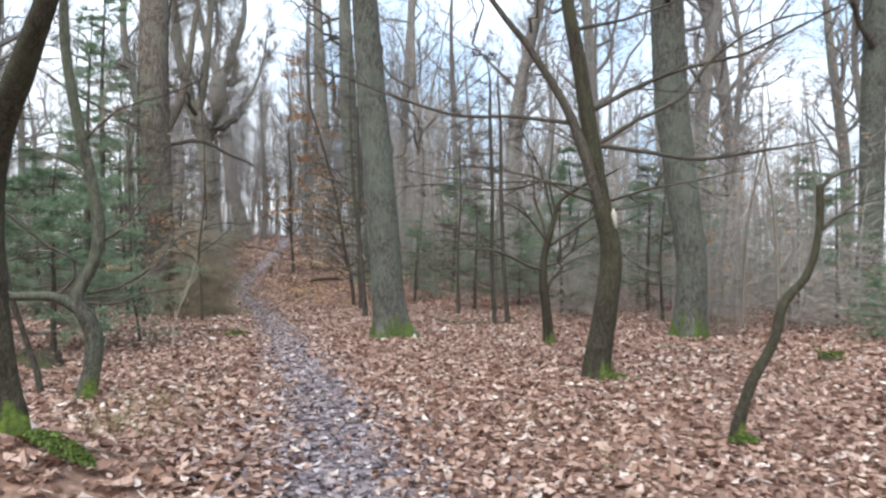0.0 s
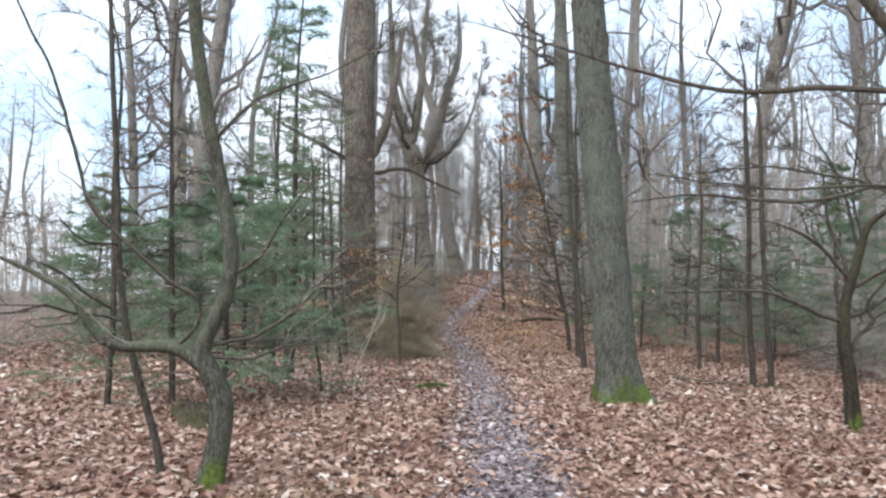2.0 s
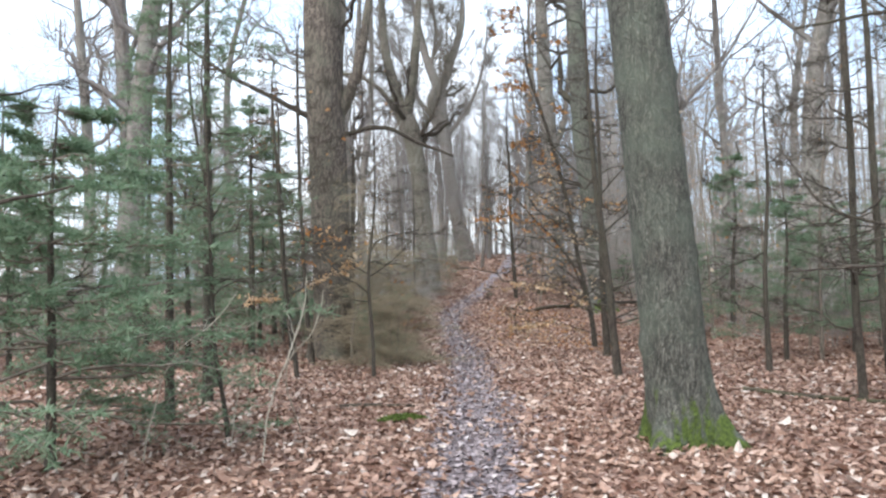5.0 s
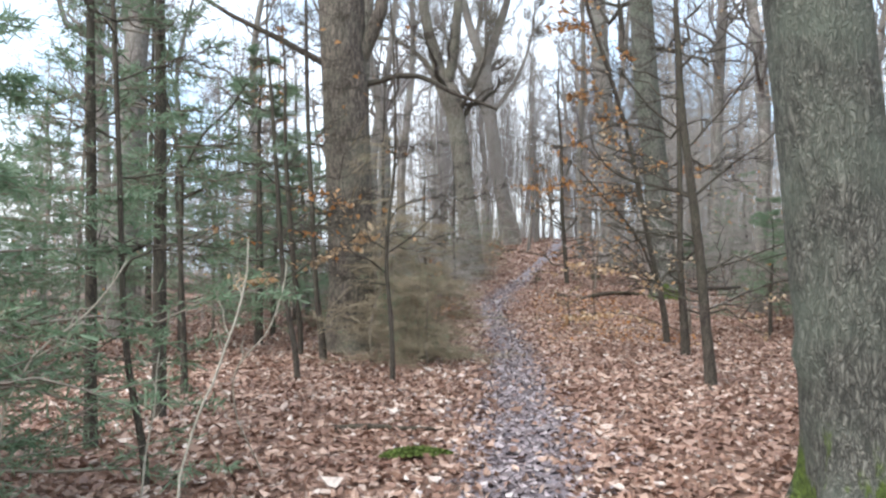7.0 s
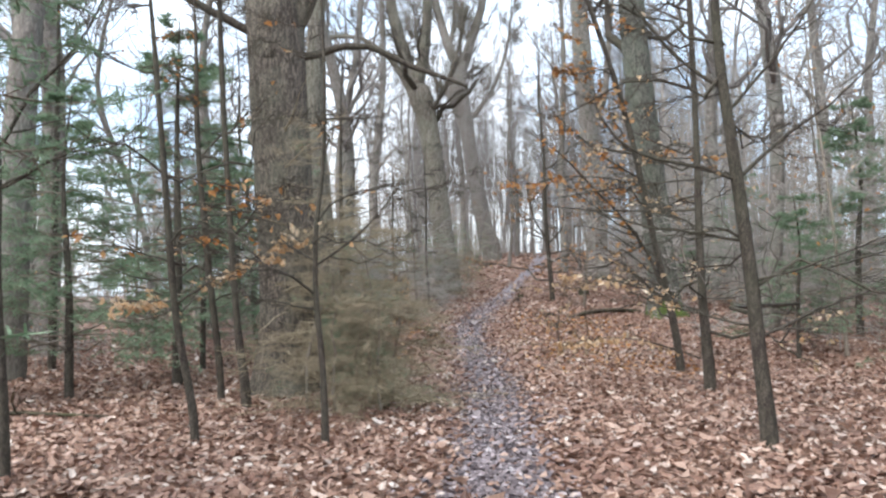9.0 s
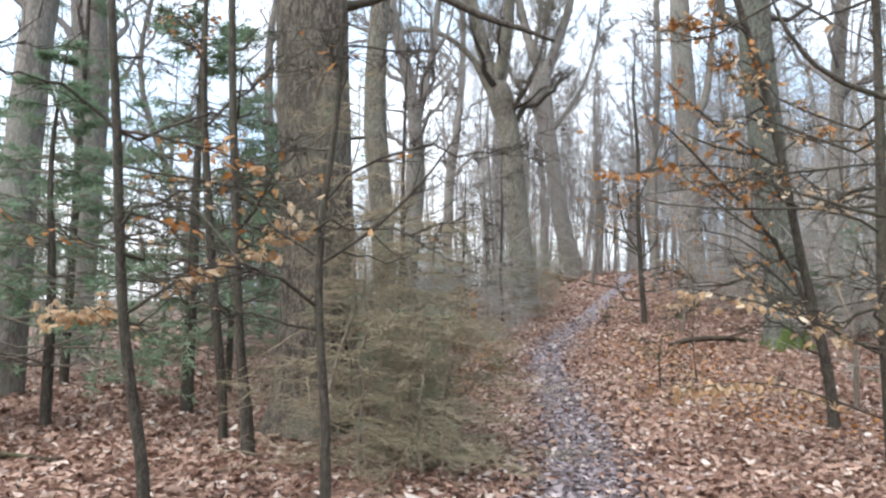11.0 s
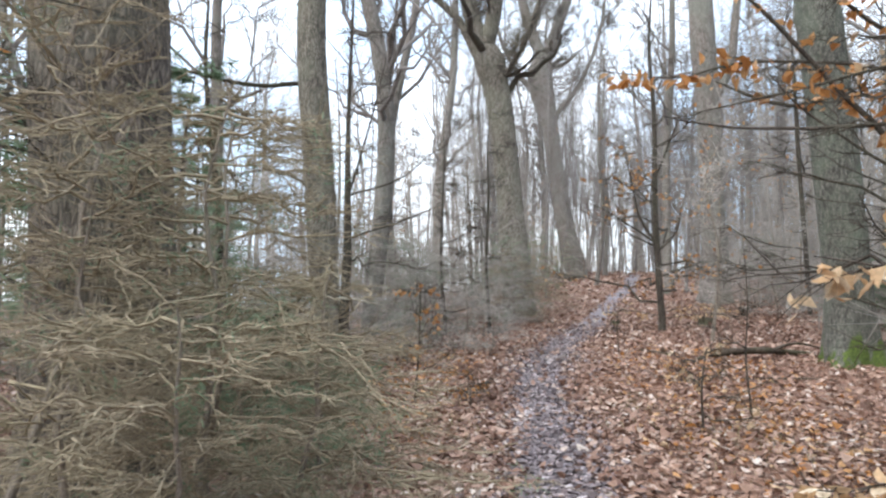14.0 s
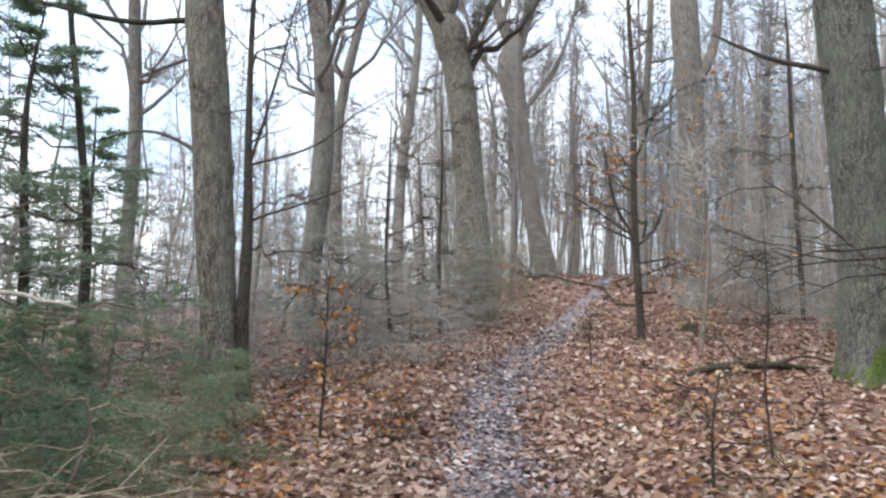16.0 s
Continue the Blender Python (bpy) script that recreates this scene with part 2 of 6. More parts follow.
# ---- geometry collectors ----
class Mesher:
    """Collects tubes and blades as arrays and makes one mesh of them."""

    def __init__(self):
        self.v, self.f, self.n = [], [], 0

    def tube(self, pts, radii, sides=6, cap=True):
        pts = np.asarray(pts, float)
        k = len(pts)
        tan = np.gradient(pts, axis=0)
        tan /= np.linalg.norm(tan, axis=1)[:, None] + 1e-9
        ref = np.array([0.0, 1.0, 0.0]) if abs(tan[0][2]) > 0.8 else np.array([0.0, 0.0, 1.0])
        a = np.cross(tan, ref)
        a /= np.linalg.norm(a, axis=1)[:, None] + 1e-9
        b = np.cross(tan, a)
        ang = np.arange(sides) * 2 * math.pi / sides
        r = np.asarray(radii, float)
        if r.ndim == 1:
            r = r[:, None]
        ring = pts[:, None, :] + r[..., None] * (np.cos(ang)[None, :, None] * a[:, None, :] + np.sin(ang)[None, :, None] * b[:, None, :])
        self.v.append(ring.reshape(-1, 3))
        i = np.arange(k - 1)[:, None] * sides
        j = np.arange(sides)[None, :]
        jn = (j + 1) % sides
        q = np.stack([i + j, i + jn, i + sides + jn, i + sides + j], -1).reshape(-1, 4) + self.n
        self.f.extend(q[:, ::-1].tolist())
        if cap:
            self.f.append([self.n + (k - 1) * sides + s for s in range(sides)][::-1])
        self.n += k * sides

    def faces(self, verts, faces):
        self.v.append(np.asarray(verts, float))
        self.f.extend([[self.n + i for i in f] for f in faces])
        self.n += len(verts)

    def cards(self, verts, per, faces):
        """Many alike small pieces at once: verts (count, per, 3), faces inside one piece."""
        count = len(verts)
        self.v.append(verts.reshape(-1, 3))
        base = (np.arange(count) * per + self.n)[:, None]
        for f in faces:
            self.f.extend((base + np.array(f)[None, :]).tolist())
        self.n += count * per

    def cones(self, rng, start, way, length, radius, bend=0.18):
        """Many fine three-sided twigs at once, each bent once and drawn out to a point."""
        n = len(start)
        way = way / (np.linalg.norm(way, axis=1)[:, None] + 1e-9)
        a = np.cross(way, rng.normal(0, 1, (n, 3)))
        a /= np.linalg.norm(a, axis=1)[:, None] + 1e-9
        b = np.cross(way, a)
        length, radius = np.broadcast_to(length, n)[:, None], np.broadcast_to(radius, n)[:, None]
        mid = start + way * length * 0.5 + rng.normal(0, bend * 0.35, (n, 3)) * length
        tip = start + way * length + rng.normal(0, bend, (n, 3)) * length
        ring = [(1.0, 0.0), (-0.5, 0.866), (-0.5, -0.866)]
        v = [start + (a * c + b * s) * radius for c, s in ring] + [mid + (a * c + b * s) * radius * 0.65 for c, s in ring] + [tip]
        self.cards(np.stack(v, 1), 7, [(0, 1, 4, 3), (1, 2, 5, 4), (2, 0, 3, 5), (3, 4, 6), (4, 5, 6), (5, 3, 6)])

    def spikes(self, rng, start, way, length, radius, bend=0.12):
        """As cones, but straight: for twigs far off."""
        n = len(start)
        way = way / (np.linalg.norm(way, axis=1)[:, None] + 1e-9)
        a = np.cross(way, rng.normal(0, 1, (n, 3)))
        a /= np.linalg.norm(a, axis=1)[:, None] + 1e-9
        b = np.cross(way, a)
        length, radius = np.broadcast_to(length, n)[:, None], np.broadcast_to(radius, n)[:, None]
        tip = start + (way + rng.normal(0, bend, (n, 3))) * length
        v = [start + (a * c + b * s) * radius for c, s in ((1.0, 0.0), (-0.5, 0.866), (-0.5, -0.866))] + [tip]
        self.cards(np.stack(v, 1), 4, [(0, 1, 3), (1, 2, 3), (2, 0, 3)])

    def mesh(self, name, mat, origin=(0, 0, 0), smooth_faces=True):
        me = bpy.data.meshes.new(name)
        v = np.concatenate(self.v) - np.asarray(origin, float)
        me.from_pydata(v.tolist(), [], self.f)
        me.materials.append(mat)
        if smooth_faces:
            me.polygons.foreach_set("use_smooth", [True] * len(me.polygons))
        me.update()
        return me


def part(name, mesher, mat, parent, label="", smooth_faces=True):
    """One mesh object under a thing; its points are in world metres, the thing stands unturned at its own place."""
    ob = new(name, mesher.mesh(name, mat, parent.location, smooth_faces))
    ob.parent = parent
    if name in ("twig_tangle", "boughs", "needle_foliage", "foliage", "stems", "crown", "moss"):
        tagged(ob, kind="stuff")
    if label:
        tagged(ob, label)
    return ob


def thing(name, x, y, z=None, label="", category="", group="", kind=""):
    ob = new(name)
    ob.empty_display_size = 0.2
    ob.location = (x, y, ground_z(x, y) if z is None else z)
    return tagged(ob, label, category, group, kind)


def curve(pts, count):
    """A smooth line through a few points (x, y, z, radius)."""
    p = np.asarray(pts, float)
    d = np.r_[0, np.cumsum(np.linalg.norm(np.diff(p[:, :3], axis=0), axis=1))]
    m = np.gradient(p, d, axis=0)
    u = np.linspace(0, d[-1], count)
    i = np.clip(np.searchsorted(d, u, "right") - 1, 0, len(d) - 2)
    hgt = (d[i + 1] - d[i])[:, None]
    s = ((u - d[i]) / (d[i + 1] - d[i]))[:, None]
    return (2 * s**3 - 3 * s**2 + 1) * p[i] + (s**3 - 2 * s**2 + s) * hgt * m[i] + (-2 * s**3 + 3 * s**2) * p[i + 1] + (s**3 - s**2) * hgt * m[i + 1]


def wobble(rng, k, amount):
    w = np.cumsum(rng.normal(0, 1, (k, 3)), axis=0)
    w -= np.linspace(0, 1, k)[:, None] * w[-1] * 0.5
    return (w - w[0]) * amount


def branch(rng, start, way, length, radius, droop=0.0, crook=0.06, k=7):
    """A crooked tapering branch line: points and radii."""
    u = np.linspace(0, 1, k)
    way = np.asarray(way, float) / np.linalg.norm(way)
    p = np.asarray(start)[None, :] + way[None, :] * (u * length)[:, None] + wobble(rng, k, crook * length / math.sqrt(k))
    p[:, 2] += droop * length * u**2
    return p, radius * (1 - 0.85 * u) + 0.0012


def side_way(rng, way, spread, up=0.0):
    w = np.asarray(way, float) / np.linalg.norm(way)
    r = rng.normal(0, 1, 3)
    r -= w * r.dot(w)
    r /= np.linalg.norm(r) + 1e-9
    v = w * math.cos(spread) + r * math.sin(spread)
    v[2] += up
    return v / np.linalg.norm(v)


def spray(me, rng, pts, radii, count, length, depth=1, spread=(0.5, 1.0), up=0.15, sides=4, crook=0.1, start=0.2, k=5, flat=1.0, tips=None):
    """Side branches along a branch, and theirs in turn."""
    n = len(pts)
    for _ in range(count):
        u = rng.uniform(start, 0.98)
        i = min(int(u * (n - 1)), n - 2)
        f = u * (n - 1) - i
        p = pts[i] * (1 - f) + pts[i + 1] * f
        r = radii[i] * (1 - f) + radii[i + 1] * f
        way = pts[i + 1] - pts[i]
        w = side_way(rng, way, rng.uniform(*spread), up)
        w[2] *= flat
        ln = length * rng.uniform(0.5, 1.2) * (1.15 - 0.6 * u)
        q, rr = branch(rng, p, w, ln, max(0.0032, min(r * 0.62, ln * 0.014)), 0.0, crook, k)
        me.tube(q, rr, sides, False)
        if tips is not None:
            tips.append(q)
        if depth > 1:
            spray(me, rng, q, rr, max(2, int(count * 0.55)), ln * 0.5, depth - 1, spread, up, 3, crook, 0.15, 4, flat, tips)


def fuzz(me, rng, lines, count, length, radius, flat=1.0, up=0.15, start=0.1, tips=None, far=False):
    """Fine twigs along each of several branch lines."""
    s, w, k = [], [], []
    for p in lines:
        u = rng.uniform(start, 1, count) * (len(p) - 1)
        i = np.minimum(u.astype(int), len(p) - 2)
        f = (u - i)[:, None]
        s.append(p[i] * (1 - f) + p[i + 1] * f)
        d = p[i + 1] - p[i]
        w.append(d / (np.linalg.norm(d, axis=1)[:, None] + 1e-9))
    s, w = np.concatenate(s), np.concatenate(w)
    r = rng.normal(0, 1, s.shape)
    r /= np.linalg.norm(r, axis=1)[:, None]
    w = w * 0.75 + r * 0.8 + (0, 0, up)
    w[:, 2] *= flat
    ln = length * rng.uniform(0.4, 1.3, len(s))
    (me.spikes if far else me.cones)(rng, s, w, ln, radius * rng.uniform(0.6, 1.3, len(s)))
    if tips is not None:
        w /= np.linalg.norm(w, axis=1)[:, None]
        tips.append(s + w * ln[:, None] * rng.uniform(0.3, 1.0, (len(s), 1)))


def leaf_cards(rng, places, size, tilt=0.9, droop=0.3):
    """Small folded, pointed leaves: six corners and four faces each."""
    c = len(places)
    yaw = rng.uniform(0, 2 * math.pi, c)
    pit, rol = rng.normal(0, tilt, c) - droop, rng.normal(0, tilt, c)
    s = size * rng.uniform(0.6, 1.3, c)
    fold = rng.uniform(-0.1, 0.45, c)
    # length along x: base, two edges, two further edges, tip, and the rib's middle
    curl = rng.normal(0, 0.22, c)
    zero = np.zeros(c)
    loc = np.stack([
        np.stack([zero - 0.5, zero, curl], -1), np.stack([zero - 0.1, zero + 0.30, fold * 0.5], -1), np.stack([zero + 0.28, zero + 0.2, fold * 0.45 + curl * 0.2], -1),
        np.stack([zero + 0.55, zero, curl], -1), np.stack([zero + 0.22, zero - 0.24, fold * 0.45], -1), np.stack([zero - 0.15, zero - 0.29, fold * 0.5 + curl * 0.2], -1)], 1)
    loc *= s[:, None, None]
    cy, sy, cp, sp, cr, sr = np.cos(yaw), np.sin(yaw), np.cos(pit), np.sin(pit), np.cos(rol), np.sin(rol)
    x, y, z = loc[..., 0], loc[..., 1], loc[..., 2]
    y, z = y * cr[:, None] - z * sr[:, None], y * sr[:, None] + z * cr[:, None]
    x, z = x * cp[:, None] + z * sp[:, None], -x * sp[:, None] + z * cp[:, None]
    x, y = x * cy[:, None] - y * sy[:, None], x * sy[:, None] + y * cy[:, None]
    return np.stack([x, y, z], -1) + np.asarray(places)[:, None, :]


LEAF_FACES = [(0, 1, 2, 3), (0, 3, 4, 5)]


# ---- the ground ----
def build_ground():
    xs = np.unique(np.r_[np.linspace(-400, -60, 12), np.linspace(-60, -16, 34), np.linspace(-16, 8, 130), np.linspace(8, 60, 40), np.linspace(60, 400, 12)])
    ys = np.unique(np.r_[np.linspace(-200, -8, 14), np.linspace(-8, 42, 220), np.linspace(42, 100, 60), np.linspace(100, 500, 14)])
    gx, gy = np.meshgrid(xs, ys)
    gz = height(gx, gy) + bumps(gx, gy)
    v = np.stack([gx, gy, gz], -1).reshape(-1, 3)
    nx = len(xs)
    i = np.arange(len(ys) - 1)[:, None] * nx
    j = np.arange(nx - 1)[None, :]
    q = np.stack([i + j, i + j + 1, i + nx + j + 1, i + nx + j], -1).reshape(-1, 4)
    me = bpy.data.meshes.new("ground")
    me.from_pydata(v.tolist(), [], q.tolist())
    me.materials.append(MAT_LITTER_SOIL)
    me.polygons.foreach_set("use_smooth", [True] * len(me.polygons))
    tagged(new("ground", me), "forest floor of brown leaf mould under fallen leaves", "ground", kind="structure")


def build_path():
    rng = np.random.default_rng(5)
    ys = np.arange(-6, 66, 0.12)
    k = 9
    me = Mesher()
    left = 0.42 + 0.13 * smooth(11, 5, ys) + 0.07 * np.sin(ys * 1.1) + 0.05 * np.sin(ys * 3.7 + 1) + rng.normal(0, 0.03, len(ys))
    right = 0.42 + 0.13 * smooth(11, 5, ys) + 0.07 * np.sin(ys * 1.4 + 2) + 0.05 * np.sin(ys * 4.3) + rng.normal(0, 0.03, len(ys))
    v = []
    for y, l, r in zip(ys, left, right):
        for u in np.linspace(0, 1, k):
            x = path_x(y) - l + u * (l + r)
            edge = min(u, 1 - u)
            z = height(x, y) + bumps(x, y) + (0.012 if edge > 0.05 else -0.01) + rng.normal(0, 0.006) * (edge > 0)
            v.append((x, y, z))
    f = [(i * k + j, i * k + j + 1, (i + 1) * k + j + 1, (i + 1) * k + j) for i in range(len(ys) - 1) for j in range(k - 1)]
    me.faces(v, f)
    tagged(new("footpath", me.mesh("footpath", MAT_PATH)), "narrow trodden path of damp grey-brown earth", "path", kind="structure")


build_ground()
build_path()


def scatter_litter():
    """Fallen leaves: dense near the walk, thinner and larger-looking farther off; few on the trodden line."""
    rng = np.random.default_rng(11)

    def zone(name, count, x0, x1, y0, y1, size, lift, label, mat=MAT_LEAVES):
        x = rng.uniform(x0, x1, count) + 0
        y = rng.uniform(y0, y1, count)
        x = x + path_x(y)
        d = np.abs(x - path_x(y))
        clump = 0.5 + 0.5 * np.sin(x * 2.3 + 1.7 * np.sin(y * 1.9)) * np.sin(y * 2.9 + x)
        keep = rng.uniform(0, 1, count) < np.where(d < 0.72, 0.12 + 0.8 * smooth(0.12, 0.68, d), 0.55 + 0.45 * clump)
        fade = np.minimum(np.minimum(x - path_x(y) - x0, x1 - x + path_x(y)) / 2.0, np.minimum(y - y0, y1 - y) / 1.5)
        keep &= rng.uniform(0, 1, count) < np.clip(fade, 0, 1)
        x, y = x[keep], y[keep]
        z = height(x, y) + bumps(x, y) + rng.uniform(0.008, lift, len(x))
        me = Mesher()
        me.cards(leaf_cards(rng, np.stack([x, y, z], -1), size, 0.33, 0.0), 6, LEAF_FACES)
        tagged(new(name, me.mesh(name, mat, smooth_faces=False)), label, "fallen leaves", kind="stuff")

    text = "brown and russet fallen oak and beech leaves on the ground"
    zone("leaf_litter", 165000, -7.0, 7.0, 0.0, 28, 0.08, 0.045, text)
    zone("leaf_litter", 66000, -8, 9, 25.5, 45, 0.095, 0.06, text)
    zone("leaf_litter", 60000, -18, 22, -4, 45, 0.12, 0.05, text)
    zone("leaf_litter", 14000, -14, 20, 42, 75, 0.2, 0.07, text)

    # the trodden line: flattened grey leaves, ragged at its edges
    n = 26000
    y = rng.uniform(1.5, 36, n)
    wide = 0.40 + 0.16 * smooth(11, 5, y) + 0.08 * np.sin(y * 1.3) + 0.05 * np.sin(y * 3.9)
    x = path_x(y) + rng.normal(0, 0.78, n) * wide
    z = height(x, y) + bumps(x, y) + rng.uniform(0.012, 0.03, n)
    me = Mesher()
    me.cards(leaf_cards(rng, np.stack([x, y, z], -1), 0.07, 0.2, 0.0), 6, LEAF_FACES)
    tagged(new("path_litter", me.mesh("path_litter", MAT_WET_LEAVES, smooth_faces=False)), "flattened wet grey leaves trodden into the path", "fallen leaves", kind="stuff")

    zone("leaf_litter", 36000, 4.5, 15, 3, 26, 0.095, 0.05, text)
    zone("leaf_litter", 32000, -13, -4.5, 3, 30, 0.095, 0.05, text)

    gold = "fresh orange beech leaves strewn over the brown litter"
    zone("beech_litter", 4500, 0.8, 4.5, 23, 33, 0.085, 0.06, gold, MAT_BEECH)
    zone("beech_litter", 4000, -4.2, -0.9, 23, 31, 0.085, 0.06, gold, MAT_BEECH)


scatter_litter()


# ---- trees ----
def trunk_mesh(rng, pts, rings, sides, flare=0.0, gnarl=0.03, knots=0):
    """A trunk through a few fitted points: uneven section, root flare, knots."""
    c = curve(pts, rings)
    ang = np.arange(sides) * 2 * math.pi / sides
    r = np.repeat(c[:, 3:4], sides, 1)
    ph = rng.uniform(0, 6.28, 4)
    hgt = c[:, 2] - c[0, 2]
    r *= 1 + gnarl * np.sin(2 * ang + ph[0] + hgt[:, None] * 0.7) + gnarl * 0.7 * np.sin(3 * ang + ph[1] - hgt[:, None] * 1.3)
    r *= 1 + rng.normal(0, gnarl * 0.35, r.shape)
    if flare:
        lobes = 0.3 + 0.7 * np.clip(np.sin(4 * ang + ph[2]) + 0.6 * np.sin(3 * ang + ph[3]), -0.4, 1.4)
        r *= 1 + flare * np.exp(-np.maximum(hgt - 0.1, 0) / 0.26)[:, None] * lobes[None, :]
    for _ in range(knots):
        z, a = rng.uniform(1.0, 7.0), rng.uniform(0, 6.28)
        da = np.angle(np.exp(1j * (ang - a)))
        r *= 1 + 0.16 * np.exp(-((hgt - z) / 0.07)[:, None] ** 2 - (da / 0.35)[None, :] ** 2)
    me = Mesher()
    me.tube(c[:, :3], r, sides)
    return me, c


def sunk(pts, depth=0.12):
    """Lets a trunk start a little under the ground at its foot."""
    x, y, z, r = pts[0]
    g = ground_z(x, y)
    return [(x, y, min(z, g) - depth, r)] + [(x, y, g + 0.02, r)] + list(pts[1:])


def raised(pts, top, r_top, rng, sway=0.5):
    """Carries a trunk on to its true top above the seen part."""
    x, y, z, r = pts[-1]
    x0, y0, z0, _ = pts[-2]
    g = (top - z) / max(0.5, z - z0)
    lean = 0.35
    return list(pts) + [(x + (x - x0) * g * lean * 0.5 + rng.normal(0, sway * 0.4), y + (y - y0) * g * lean * 0.5, z + (top - z) * 0.5, (r + r_top) * 0.5),
                        (x + (x - x0) * g * lean + rng.normal(0, sway), y + (y - y0) * g * lean + rng.normal(0, sway), top, r_top)]


def crown(rng, tree, c, first, last, limbs, length, mat, depth=2, twigs=6, up=0.5, label="bare twigs"):
    """Bare limbs, each a part, and one mesh of the twigs they carry."""
    tw = Mesher()
    n = len(c)
    for i in range(limbs):
        z = c[0, 2] + rng.uniform(first, last)
        k = int(np.clip(np.searchsorted(c[:, 2], z), 1, n - 2))
        a = rng.uniform(0, 2 * math.pi)
        w = (math.cos(a), math.sin(a), rng.uniform(0.3, 1.0) * up * 2)
        ln = length * rng.uniform(0.6, 1.2) * (1.1 - 0.5 * (z - c[0, 2]) / max(1, c[-1, 2] - c[0, 2]))
        p, r = branch(rng, c[k, :3], w, ln, c[k, 3] * rng.uniform(0.22, 0.42), 0.12, 0.13, 9)
        me = Mesher()
        me.tube(p, r, 6)
        part("limb", me, mat, tree)
        keep = []
        spray(tw, rng, p, r, twigs, ln * 0.5, depth, (0.4, 1.0), 0.2, 4, 0.16, tips=keep)
        fuzz(tw, rng, keep, 8, 0.5, 0.006)
    if tw.v:
        part("twig_tangle", tw, mat, tree, label)


def big_tree(name, seed, pts, top, mat, label, flare=0.45, limbs=9, first=7.5, length=5.0, knots=6, depth=2, group=""):
    rng = np.random.default_rng(seed)
    full = raised(sunk(pts), top, pts[-1][3] * 0.25, rng)
    tree = thing(name, pts[0][0], pts[0][1], label=label, category="tree", group=group)
    me, c = trunk_mesh(rng, full, 150, 34, flare, 0.03, knots)
    part("trunk", me, mat, tree)
    crown(rng, tree, c, first, top - 1.0, limbs, length, MAT_DARK_BARK, depth)
    return tree, c, rng


def limb_of(tree, pts, mat, rng, twigs=0, length=0.6, depth=1, name="limb", sides=7, tw=None, flat=1.0, tips=None, up=0.1):
    c = curve(pts, max(8, len(pts) * 4))
    p = c[:, :3] + wobble(rng, len(c), 0.006)
    me = Mesher()
    me.tube(p, np.maximum(c[:, 3], 0.003), sides)
    part(name, me, mat, tree)
    if twigs and tw is not None:
        spray(tw, rng, p, c[:, 3], twigs, length, depth, (0.4, 0.95), up, 4, 0.14, 0.1, 6, flat, tips)


def forked_crown(tree, rng, lines, mat, length, radius):
    """Main forks of an old oak, each a part, with crooked side branches and fine twigs."""
    tw, tips = Mesher(), []
    for pts in lines:
        limb_of(tree, pts, mat, rng, 14, length, 2, "limb", 9, tw, 1.0, tips, 0.3)
    fuzz(tw, rng, [q for q in tips if len(q) > 1], 7, length * 0.35, radius * 0.8, 1.0, 0.2)
    part("twig_tangle", tw, mat, tree)


# ---- the large trees beside the path ----
BIG_OAKS = "large old trees beside the path"
tree, c, rng = big_tree("oak_tree", 1, [(-1.02, 14.2, 0.1, 0.33), (-1.09, 14.18, 1.1, 0.305), (-1.19, 14.15, 2.3, 0.297), (-1.31, 14.12, 3.7, 0.288), (-1.44, 14.1, 5.2, 0.275), (-1.58, 14.05, 6.9, 0.26)],
                        21, MAT_OAK_MOSSY, "tall grey-green oak trunk with bright moss on its root flare", 0.9, 9, 8.5, 5.5, 14, group=BIG_OAKS)
tree, c, rng = big_tree("oak_tree", 2, [(-8.25, 20.77, 0.13, 0.45), (-8.18, 20.75, 1.1, 0.43), (-8.18, 20.68, 2.5, 0.42), (-8.24, 20.57, 4.3, 0.42), (-8.28, 20.47, 6.1, 0.42)],
                        22, MAT_OAK, "stout dark-brown old oak rising from a twig thicket", 0.4, 9, 8.0, 6.0, 8, group=BIG_OAKS)
limb_of(tree, [(-8.2, 20.57, 5.1, 0.16), (-7.95, 20.62, 5.5, 0.14), (-7.65, 20.62, 6.1, 0.13), (-7.4, 20.62, 7.2, 0.1), (-7.2, 20.72, 9.0, 0.07)], MAT_OAK, rng)
limb_of(tree, [(-8.5, 20.32, 5.3, 0.07), (-9.2, 19.92, 5.7, 0.055), (-10.1, 19.42, 6.2, 0.04), (-11.0, 19.02, 6.9, 0.02)], MAT_DARK_BARK, rng)
limb_of(tree, [(-8.0, 20.72, 5.0, 0.06), (-7.1, 21.02, 5.15, 0.05), (-6.3, 21.22, 4.8, 0.04), (-5.6, 21.42, 4.5, 0.02)], MAT_DARK_BARK, rng)
tree, c, rng = big_tree("oak_tree", 3, [(-11.08, 27.14, 0.34, 0.25), (-11.05, 27.07, 1.18, 0.22), (-11.09, 26.92, 2.56, 0.228), (-11.12, 26.77, 3.93, 0.228), (-11.17, 26.61, 5.31, 0.225)],
                        19, MAT_OAK_GREY, "straight grey-brown oak with old branch scars", 0.35, 7, 7.5, 4.5, 10, group=BIG_OAKS)
limb_of(tree, [(-11.2, 26.6, 5.05, 0.04), (-11.9, 26.3, 5.0, 0.035), (-12.8, 25.9, 5.15, 0.03), (-13.6, 25.6, 5.4, 0.015)], MAT_GREEN_BARK, rng)
limb_of(tree, [(-11.0, 27.0, 2.62, 0.035), (-11.3, 26.7, 3.5, 0.028), (-11.7, 26.5, 3.7, 0.02), (-12.4, 26.3, 3.6, 0.01)], MAT_OAK, rng, name="dead_branch")
